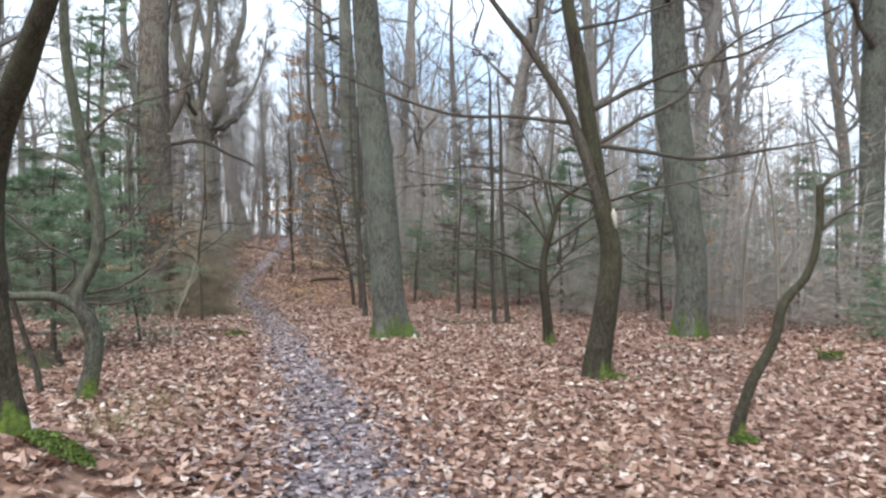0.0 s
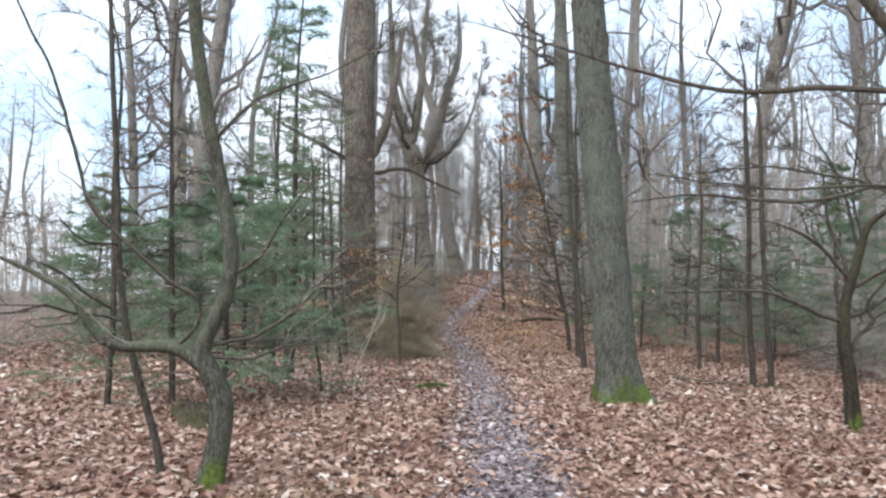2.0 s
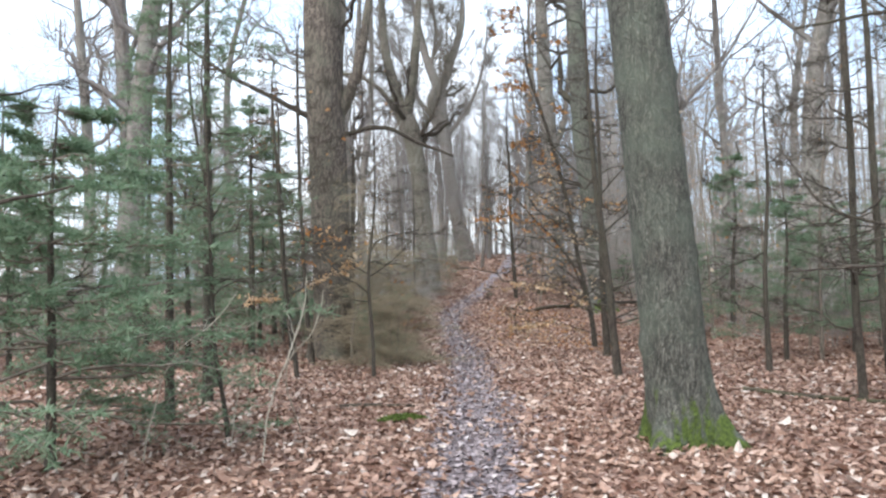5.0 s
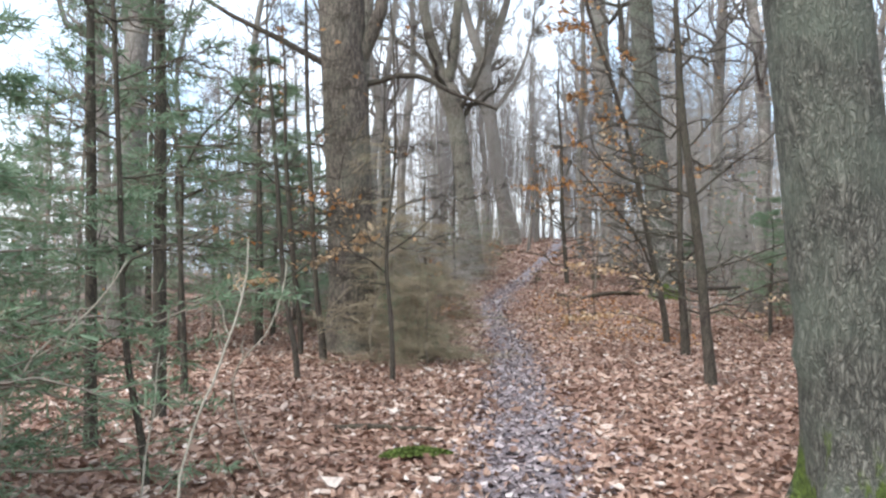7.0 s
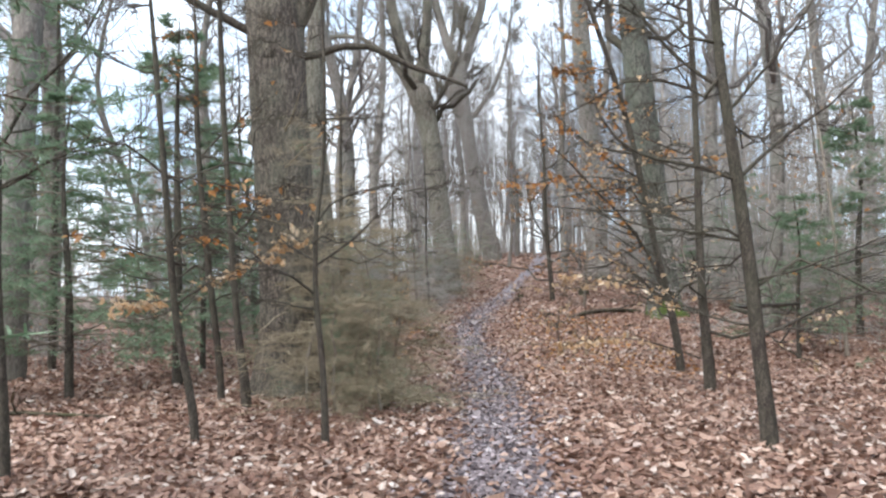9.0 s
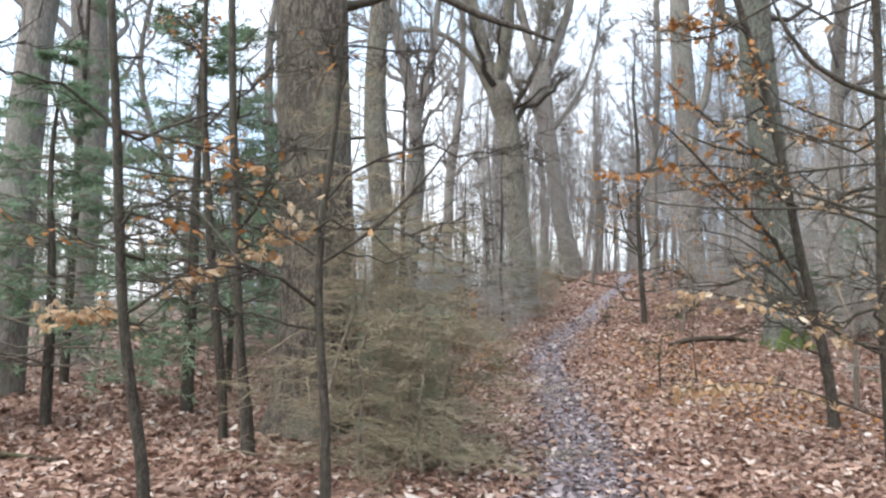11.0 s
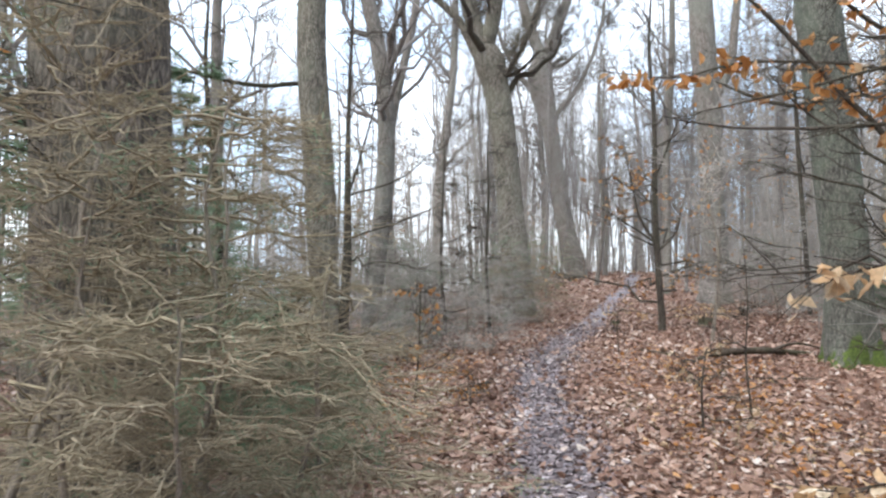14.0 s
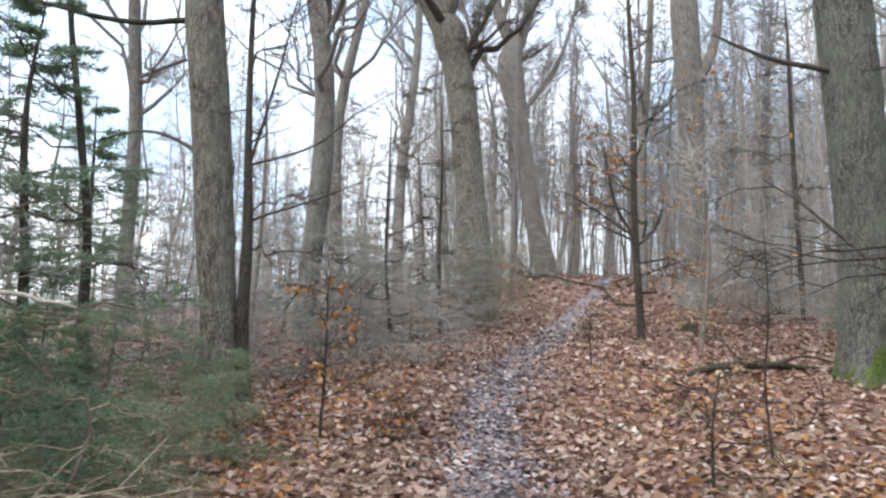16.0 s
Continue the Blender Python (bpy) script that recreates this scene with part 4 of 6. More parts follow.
trio_c = sapling("beech_sapling", 33, [(-2.94, 23.8, 0.17, 0.06), (-3.27, 23.6, 2.34, 0.05), (-3.64, 23.35, 4.36, 0.045), (-4.11, 23.05, 6.08, 0.038), (-4.29, 22.95, 6.69, 0.034)], 8.5, MAT_DARK_BARK,
              "leaning beech sapling with orange leaves on its upper branches", 10, 22, 1.3, 0.7, 2, 800, MAT_BEECH, 0.085, aim=3.6, leaf_first=2.2)
sapling("sapling", 34, [(1.25, 17.4, 0.11, 0.06), (1.19, 17.35, 1.46, 0.05), (1.18, 17.28, 3.27, 0.044), (1.12, 17.2, 5.08, 0.04)], 7, MAT_DARK_BARK, DARK_SAP, 8, 16, 1.1, 0.7)
sapling("sapling", 35, [(1.54, 17.2, 0.1, 0.06), (1.45, 17.1, 1.47, 0.046), (1.38, 17.05, 3.23, 0.042), (1.35, 17.0, 4.99, 0.034)], 7, MAT_DARK_BARK, DARK_SAP, 8, 16, 1.1, 0.7)
sapling("sapling", 36, [(0.45, 20.5, 0.1, 0.05), (0.42, 20.45, 1.8, 0.04), (0.5, 20.4, 3.6, 0.03)], 6, MAT_DARK_BARK, DARK_SAP, 8, 16, 1.1, 0.6)
sapling("sapling", 37, [(5.6, 18.3, 0.1, 0.05), (5.5, 18.2, 1.5, 0.04), (5.65, 18.2, 3.5, 0.03)], 6, MAT_DARK_BARK, DARK_SAP, 8, 16, 1.1, 0.6)
stake = sapling("beech_sapling", 38, [(-7.3, 35.1, 1.15, 0.085), (-7.34, 34.95, 2.29, 0.075), (-7.39, 34.8, 3.64, 0.065), (-7.38, 34.55, 6.22, 0.053), (-7.45, 34.35, 7.9, 0.038)], 10, MAT_DARK_BARK,
        "dark beech sapling with orange leaf layers beside the path", 10, 26, 1.5, 0.5, 2, 420, MAT_BEECH, 0.09, leaf_last=4.0)
sapling("sapling", 39, [(-8.0, 19.45, 0.12, 0.065), (-8.08, 19.37, 1.17, 0.047), (-8.12, 19.28, 2.46, 0.04), (-8.16, 19.18, 4.08, 0.035), (-8.15, 19.08, 5.7, 0.027)], 7, MAT_DARK_BARK, DARK_SAP, 8, 14, 1.0, 1.2)
curved = sapling("beech_sapling", 40, [(-5.97, 17.87, 0.11, 0.036), (-5.99, 17.86, 0.85, 0.03), (-6.05, 17.83, 1.67, 0.026), (-6.03, 17.83, 2.2, 0.024), (-5.97, 17.85, 2.74, 0.021), (-5.95, 17.83, 4.2, 0.015)], 6, MAT_DARK_BARK, BEECH_SAP, 8, 14, 1.0, 1.0, 2, 25, MAT_BEECH)
banded = sapling("beech_sapling", 41, [(-7.31, 17.64, 0.11, 0.042), (-7.45, 17.52, 1.35, 0.034), (-7.51, 17.41, 2.81, 0.03), (-7.55, 17.32, 3.93, 0.025)], 6, MAT_DARK_BARK,
        "beech sapling with a band of pale leaves on one branch", 8, 12, 1.0, 1.1, 2, 60, MAT_PALE_BEECH, 0.065, aim=0.6, leaf_first=1.2, leaf_last=2.3)
sapling("beech_sapling", 42, [(-8.67, 19.83, 0.12, 0.047), (-8.73, 19.63, 1.93, 0.043), (-8.77, 19.45, 3.64, 0.034)], 6.5, MAT_DARK_BARK, BEECH_SAP, 8, 14, 1.2, 1.2, 2, 130, MAT_BEECH, 0.08, leaf_first=2.2)
by_oak = sapling("sapling", 43, [(-10.8, 27.27, 0.35, 0.095), (-10.8, 27.18, 1.19, 0.082), (-10.72, 27.09, 2.57, 0.062), (-10.7, 27.01, 3.4, 0.048), (-10.66, 26.91, 4.64, 0.035), (-10.62, 26.86, 5.33, 0.031)], 7.5, MAT_DARK_BARK, "dark forked sapling close against an oak", 10, 10, 1.0, 1.6, 2, aim=0.4)
sapling("sapling", 44, [(-12.95, 26.78, 0.3, 0.075), (-12.95, 26.67, 1.47, 0.066), (-12.9, 26.62, 2.2, 0.058), (-12.98, 26.41, 4.01, 0.046), (-13.06, 26.23, 5.45, 0.036)], 8, MAT_DARK_BARK, DARK_SAP, 8, 16, 1.4, 1.4)
sapling("sapling", 45, [(-4.19, 39.56, 1.58, 0.068), (-4.26, 39.36, 3.23, 0.061), (-4.37, 39.12, 5.26, 0.054), (-4.46, 38.81, 7.96, 0.041)], 9.5, MAT_DARK_BARK, DARK_SAP, 8, 16, 1.4, 0.8)
sapling("sapling", 46, [(-4.36, 7.84, 0.04, 0.037), (-4.49, 7.75, 0.73, 0.03), (-4.61, 7.67, 1.2, 0.03), (-4.68, 7.6, 1.8, 0.026), (-4.71, 7.55, 2.54, 0.022), (-4.76, 7.47, 3.53, 0.02)], 5.5, MAT_DARK_BARK, "thin leaning grey bare sapling stem", 8, 10, 0.8, 1.2, 1)
sapling("beech_sapling", 47, [(-8.94, 26.19, 0.28, 0.016), (-8.89, 26.15, 0.96, 0.013), (-8.86, 26.11, 1.51, 0.009), (-8.84, 26.08, 1.9, 0.005)], 1.95, MAT_DARK_BARK, "small beech seedling with orange leaves", 6, 12, 0.55, 0.3, 1, 130, MAT_BEECH, 0.075)
sapling("beech_sapling", 48, [(-8.3, 26.4, 0.28, 0.01), (-8.28, 26.4, 0.5, 0.007), (-8.25, 26.38, 0.75, 0.004)], 0.8, MAT_DARK_BARK, "knee-high beech seedling with orange leaves", 5, 8, 0.35, 0.1, 1, 70, MAT_BEECH, 0.07)
sapling("sapling", 49, [(-7.5, 31.6, 0.78, 0.012), (-7.52, 31.55, 1.2, 0.009), (-7.5, 31.5, 1.6, 0.005)], 1.65, MAT_DARK_BARK, "thin bare twig standing by the path", 5, 4, 0.25, 0.4, 1)
sapling("sapling", 50, [(-4.9, 27.2, 0.33, 0.014), (-4.95, 27.15, 1.0, 0.011), (-4.92, 27.1, 1.7, 0.008), (-4.95, 27.05, 2.4, 0.005)], 2.5, MAT_DARK_BARK, "thin bare upright sapling stem", 5, 8, 0.5, 0.6, 1)
sapling("beech_sapling", 51, [(-5.3, 26.0, 0.25, 0.014), (-5.3, 25.9, 0.8, 0.01), (-5.25, 25.9, 1.2, 0.006)], 1.3, MAT_DARK_BARK, "low beech seedling with pale leaves", 5, 9, 0.6, 0.3, 1, 90, MAT_PALE_BEECH, 0.075)
sapling("sapling", 52, [(-11.0, 33.5, 0.8, 0.05), (-11.05, 33.4, 2.4, 0.04), (-11.0, 33.3, 4.5, 0.028)], 6.5, MAT_DARK_BARK, DARK_SAP, 7, 14, 1.2, 0.8)
sapling("sapling", 53, [(-11.9, 33.0, 0.7, 0.045), (-12.0, 32.9, 2.4, 0.035), (-11.95, 32.8, 4.5, 0.025)], 6.0, MAT_DARK_BARK, DARK_SAP, 7, 14, 1.2, 0.8)
sapling("sapling", 54, [(-6.6, 10.9, 0.06, 0.045), (-6.65, 10.85, 1.5, 0.04), (-6.7, 10.8, 3.0, 0.03)], 6.0, MAT_DARK_BARK, DARK_SAP, 7, 12, 1.1, 1.0)
sapling("sapling", 55, [(-7.2, 10.4, 0.06, 0.04), (-7.15, 10.35, 1.5, 0.036), (-7.2, 10.3, 3.0, 0.03)], 6.0, MAT_DARK_BARK, DARK_SAP, 7, 12, 1.1, 1.0)
sapling("sapling", 56, [(-5.45, 12.98, 0.08, 0.027), (-5.56, 12.9, 1.04, 0.021), (-5.6, 12.85, 2.26, 0.017), (-5.63, 12.8, 3.4, 0.015)], 4.5, MAT_DARK_BARK, "thin grey bare sapling", 6, 10, 0.8, 0.8, 1)
wavy = sapling("sapling", 57, [(-7.72, 15.9, 0.1, 0.045), (-7.71, 15.8, 1.74, 0.03), (-7.7, 15.74, 2.9, 0.029), (-7.82, 15.65, 3.56, 0.025), (-7.93, 15.56, 4.38, 0.022)], 7, MAT_DARK_BARK, "black wavy sapling with forked boughs", 8, 8, 0.9, 1.8, 1)

boughs_on(trio_a, 311, [
    [(-2.2, 18.5, 2.5, 0.028), (-2.66, 18.4, 2.66, 0.024), (-3.05, 18.25, 2.78, 0.02), (-3.28, 18.15, 3.0, 0.016), (-3.4, 18.1, 3.3, 0.007)],
    [(-2.13, 18.6, 1.95, 0.022), (-2.58, 18.5, 2.06, 0.018), (-3.05, 18.3, 2.15, 0.013), (-3.5, 18.15, 2.3, 0.005)],
    [(-2.19, 18.52, 2.5, 0.026), (-1.75, 18.75, 2.9, 0.021), (-1.37, 18.9, 3.2, 0.016), (-0.88, 19.05, 3.7, 0.006)],
    [(-2.07, 18.64, 1.2, 0.02), (-2.5, 18.55, 1.32, 0.015), (-3.0, 18.4, 1.42, 0.006)],
    [(-2.07, 18.64, 1.1, 0.02), (-1.54, 18.9, 1.34, 0.015), (-0.95, 19.1, 1.55, 0.005)],
    [(-2.28, 18.45, 3.3, 0.024), (-2.63, 18.35, 3.56, 0.02), (-3.0, 18.2, 4.05, 0.014), (-3.3, 18.1, 4.6, 0.005)],
    [(-2.26, 18.47, 3.1, 0.022), (-1.8, 18.65, 3.65, 0.018), (-1.5, 18.75, 4.15, 0.012), (-1.3, 18.8, 4.7, 0.005)],
    [(-2.1, 18.62, 1.6, 0.018), (-1.6, 18.3, 1.75, 0.014), (-1.0, 18.0, 2.0, 0.005)]], MAT_DARK_BARK)
boughs_on(trio_c, 331, [
    [(-3.1, 23.72, 1.35, 0.036), (-3.42, 23.5, 2.2, 0.031), (-4.1, 23.1, 3.1, 0.026), (-4.45, 22.9, 3.55, 0.02), (-4.95, 22.65, 4.0, 0.007)],
    [(-3.45, 23.45, 3.3, 0.026), (-3.9, 23.2, 3.6, 0.02), (-4.35, 22.95, 4.0, 0.015), (-4.85, 22.7, 4.5, 0.006)],
    [(-3.45, 23.5, 3.2, 0.02), (-4.15, 23.3, 3.35, 0.016), (-4.7, 23.1, 3.34, 0.013), (-5.15, 22.95, 3.22, 0.009), (-5.6, 22.8, 3.3, 0.004)]], MAT_DARK_BARK, 190, MAT_BEECH, 0.095)
boughs_on(trio_b, 321, [
    [(-2.6, 22.0, 1.2, 0.02), (-3.2, 21.5, 1.5, 0.015), (-3.75, 21.05, 1.68, 0.011), (-4.25, 20.75, 1.78, 0.004)],
    [(-2.6, 22.0, 0.6, 0.016), (-3.3, 21.6, 0.85, 0.012), (-3.85, 21.3, 0.9, 0.008), (-4.3, 21.05, 0.82, 0.003)]], MAT_DARK_BARK, 170, MAT_PALE_BEECH, 0.09)
boughs_on(trio_b, 322, [
    [(-2.6, 21.9, 2.6, 0.026), (-3.4, 22.4, 2.66, 0.022), (-4.2, 22.9, 2.75, 0.018), (-4.9, 23.1, 2.9, 0.011), (-5.3, 23.2, 3.05, 0.004)],
    [(-2.6, 21.9, 3.0, 0.02), (-3.5, 22.3, 3.0, 0.016), (-4.3, 22.7, 2.98, 0.011), (-5.0, 23.0, 2.98, 0.004)]], MAT_DARK_BARK)
boughs_on(stake, 381, [
    [(-7.36, 34.85, 3.0, 0.045), (-6.99, 34.95, 3.4, 0.035), (-6.83, 35.0, 4.1, 0.012)],
    [(-7.38, 34.8, 3.2, 0.045), (-7.71, 34.65, 3.75, 0.038), (-7.85, 34.5, 4.5, 0.028), (-8.0, 34.35, 5.4, 0.01)],
    [(-7.35, 34.92, 2.4, 0.038), (-6.79, 35.1, 2.65, 0.028), (-6.38, 35.25, 2.8, 0.01)],
    [(-7.38, 34.8, 3.2, 0.038), (-8.02, 34.5, 3.68, 0.028), (-8.73, 34.15, 4.1, 0.01)],
    [(-7.38, 34.7, 4.7, 0.038), (-6.97, 34.75, 5.8, 0.024), (-6.7, 34.8, 6.6, 0.01)]], MAT_DARK_BARK)
boughs_on(stake, 382, [
    [(-7.3, 35.1, 1.45, 0.014), (-6.6, 34.9, 1.55, 0.01), (-5.9, 34.8, 1.6, 0.004)],
    [(-7.3, 35.1, 1.6, 0.014), (-6.7, 35.4, 1.75, 0.01), (-6.0, 35.5, 1.72, 0.004)],
    [(-7.3, 35.1, 1.5, 0.014), (-7.9, 35.0, 1.6, 0.01), (-8.4, 34.9, 1.58, 0.004)]], MAT_DARK_BARK, 160, MAT_PALE_BEECH, 0.09)
boughs_on(wavy, 571, [
    [(-7.7, 15.76, 2.7, 0.024), (-7.39, 15.84, 3.2, 0.02), (-7.08, 15.94, 3.55, 0.016), (-6.8, 16.0, 4.1, 0.006)],
    [(-7.7, 15.76, 2.4, 0.018), (-7.15, 15.96, 2.68, 0.015), (-6.6, 16.16, 2.81, 0.005)]], MAT_DARK_BARK)
boughs_on(curved, 401, [
    [(-6.05, 17.83, 1.82, 0.019), (-5.75, 17.96, 2.06, 0.016), (-5.42, 18.1, 2.44, 0.011), (-5.2, 18.2, 2.75, 0.004)],
    [(-6.04, 17.83, 1.86, 0.016), (-6.28, 17.7, 2.02, 0.012), (-6.5, 17.6, 2.3, 0.004)]], MAT_DARK_BARK)
boughs_on(by_oak, 431, [
    [(-10.7, 27.02, 3.25, 0.034), (-10.51, 27.06, 3.88, 0.027), (-10.31, 27.08, 4.58, 0.02), (-10.1, 27.08, 5.5, 0.008)],
    [(-10.7, 27.02, 3.3, 0.027), (-9.94, 27.34, 3.59, 0.02), (-9.5, 27.51, 3.98, 0.013), (-9.05, 27.66, 4.25, 0.005)],
    [(-10.74, 27.07, 2.6, 0.026), (-10.01, 27.38, 2.9, 0.019), (-9.3, 27.64, 3.2, 0.006)]], MAT_DARK_BARK)
boughs_on(banded, 411, [
    [(-7.48, 17.5, 1.45, 0.02), (-7.1, 17.7, 1.7, 0.015), (-6.75, 17.9, 1.95, 0.011), (-6.2, 18.1, 2.3, 0.004)],
    [(-7.48, 17.5, 1.5, 0.018), (-7.75, 17.6, 1.5, 0.012), (-8.1, 17.6, 1.48, 0.004)]], MAT_DARK_BARK, 260, MAT_PALE_BEECH, 0.085)

boughs_on(banded, 412, [
    [(-7.52, 17.42, 2.2, 0.016), (-7.1, 17.72, 2.1, 0.011), (-6.7, 17.92, 2.14, 0.004)],
    [(-7.53, 17.4, 2.75, 0.016), (-6.96, 17.77, 2.62, 0.011), (-6.6, 17.95, 2.5, 0.004)],
    [(-7.52, 17.41, 2.5, 0.014), (-6.9, 17.9, 2.4, 0.01), (-6.35, 18.1, 2.43, 0.004)],
    [(-7.5, 17.45, 1.9, 0.014), (-7.9, 17.2, 2.05, 0.01), (-8.3, 17.0, 2.2, 0.004)]], MAT_DARK_BARK, 75, MAT_BEECH, 0.085)


# ---- spruces ----
def spruce(name, seed, x, y, top, reach, trunk_r, label, first=0.4, whorls=16, blades=5, bare=False):
    rng = np.random.default_rng(seed)
    tree = thing(name, x, y, label=label, category="conifer", group="spruces")
    g = ground_z(x, y)
    me, c = trunk_mesh(rng, [(x, y, g - 0.1, trunk_r), (x + rng.normal(0, 0.04), y, g + top * 0.35, trunk_r * 0.8), (x + rng.normal(0, 0.06), y, g + top * 0.7, trunk_r * 0.45), (x, y, g + top, 0.006)], 24, 10, 0.2, 0.03)
    part("trunk", me, MAT_DARK_BARK, tree)
    needles = Mesher()
    at, ways = [], []
    for wv in range(whorls):
        zz = first + (top * 0.97 - first) * (wv + rng.uniform(0, 0.5)) / whorls
        k = int(np.clip(np.searchsorted(c[:, 2], g + zz), 1, len(c) - 2))
        for b in range(5):
            a = rng.uniform(0, 6.283)
            ln = reach * (1.08 - zz / top) ** 0.8 * rng.uniform(0.6, 1.15)
            if ln < 0.15:
                continue
            p, r = branch(rng, c[k, :3], (math.cos(a), math.sin(a), rng.uniform(-0.15, 0.2)), ln, 0.004 + 0.006 * ln, 0.05, 0.1, 7)
            boughs = Mesher()
            boughs.tube(p, r, 4, False)
            keep = [p[2:]]
            spray(boughs, rng, p, r, 9, ln * 0.42, 1, (0.6, 1.0), 0.0, 3, 0.08, 0.2, 5, 0.3, keep)
            part("bough", boughs, MAT_TWIG, tree)
            for q in keep:
                m = len(q) * (blades if not bare else 2)
                u = rng.uniform(0.1, 1, m) * (len(q) - 1)
                i = np.minimum(u.astype(int), len(q) - 2)
                f = (u - i)[:, None]
                at.append(q[i] * (1 - f) + q[i + 1] * f)
                d = q[i + 1] - q[i]
                ways.append(d / (np.linalg.norm(d, axis=1)[:, None] + 1e-9))
    at, ways = np.concatenate(at), np.concatenate(ways)
    n = len(at)
    side = rng.normal(0, 1, (n, 3))
    side[:, 2] *= 0.7
    w = ways * 0.55 + side / (np.linalg.norm(side, axis=1)[:, None] + 1e-9)
    w /= np.linalg.norm(w, axis=1)[:, None]
    ln = rng.uniform(0.05, 0.10, n)[:, None]
    th = np.cross(w, rng.normal(0, 1, (n, 3)))
    th *= 0.0055 / (np.linalg.norm(th, axis=1)[:, None] + 1e-9)
    v = np.stack([at - th, at + th, at + w * ln + th * 0.6, at + w * ln - th * 0.6], 1)
    needles.cards(v, 4, [(0, 1, 2, 3)])
    part("needle_foliage", needles, MAT_NEEDLE, tree, "dull green needles", False)
    return tree


SPR = "young spruce with thin drooping dull-green boughs"
spruce_a = spruce("spruce", 61, -6.2, 11.5, 3.3, 2.3, 0.045, SPR, 0.25, 15, 8)
spruce_b = spruce("spruce", 62, -6.92, 14.66, 8.0, 1.6, 0.068, "slender spruce with dead lower branches and green top", 1.8, 13, 3)
spruce_c = spruce("spruce", 63, 0.4, 28.5, 5.0, 2.1, 0.07, SPR, 0.5, 14, 6)


def again(src, x, y, turn, size):
    ob = copy_thing(src, pose(x, y, ground_z(x, y), 0, 0, turn) @ Matrix.Scale(size, 4))
    ob.scale = (size, size, size)
    return ob


for src, x, y, turn, size in (
        (spruce_b, -6.75, 13.7, 70, 0.8), (spruce_c, -10.9, 19.4, 200, 0.9), (spruce_a, -12.6, 16.6, 40, 1.1), (spruce_c, -11.2, 22.6, 90, 0.8),
        (spruce_a, -11.0, 24.7, 10, 0.42), (spruce_a, -8.6, 22.7, 100, 0.34), (spruce_a, -10.0, 24.1, 200, 0.3), (spruce_b, -14.2, 22.0, 300, 1.1), (spruce_c, -16.5, 29.5, 130, 1.0), (spruce_a, 3.2, 30.5, 250, 1.1),
        (spruce_c, 7.2, 26.5, 60, 0.9), (spruce_a, 8.8, 14.2, 150, 0.45), (spruce_c, 2.6, 24.5, 30, 0.6), (spruce_c, 11.0, 30.0, 10, 1.1),
        (spruce_c, -10.4, 21.0, 140, 1.2), (spruce_c, -12.6, 25.6, 250, 1.0), (spruce_c, 1.0, 22.6, 40, 0.75), (spruce_c, 3.5, 21.2, 110, 0.8), (spruce_c, 6.2, 21.8, 290, 0.9), (spruce_c, 8.0, 23.6, 190, 1.1), (spruce_c, 4.8, 27.8, 330, 1.2), (spruce_c, 10.2, 18.6, 240, 0.8), (spruce_c, 12.6, 25.4, 80, 1.1), (spruce_c, -1.0, 26.0, 15, 0.6), (spruce_c, -1.2, 37.0, 170, 0.8), (spruce_c, -20.0, 24.0, 20, 1.2), (spruce_a, -3.0, 36.5, 77, 0.5)):
    again(src, x, y, turn, size)


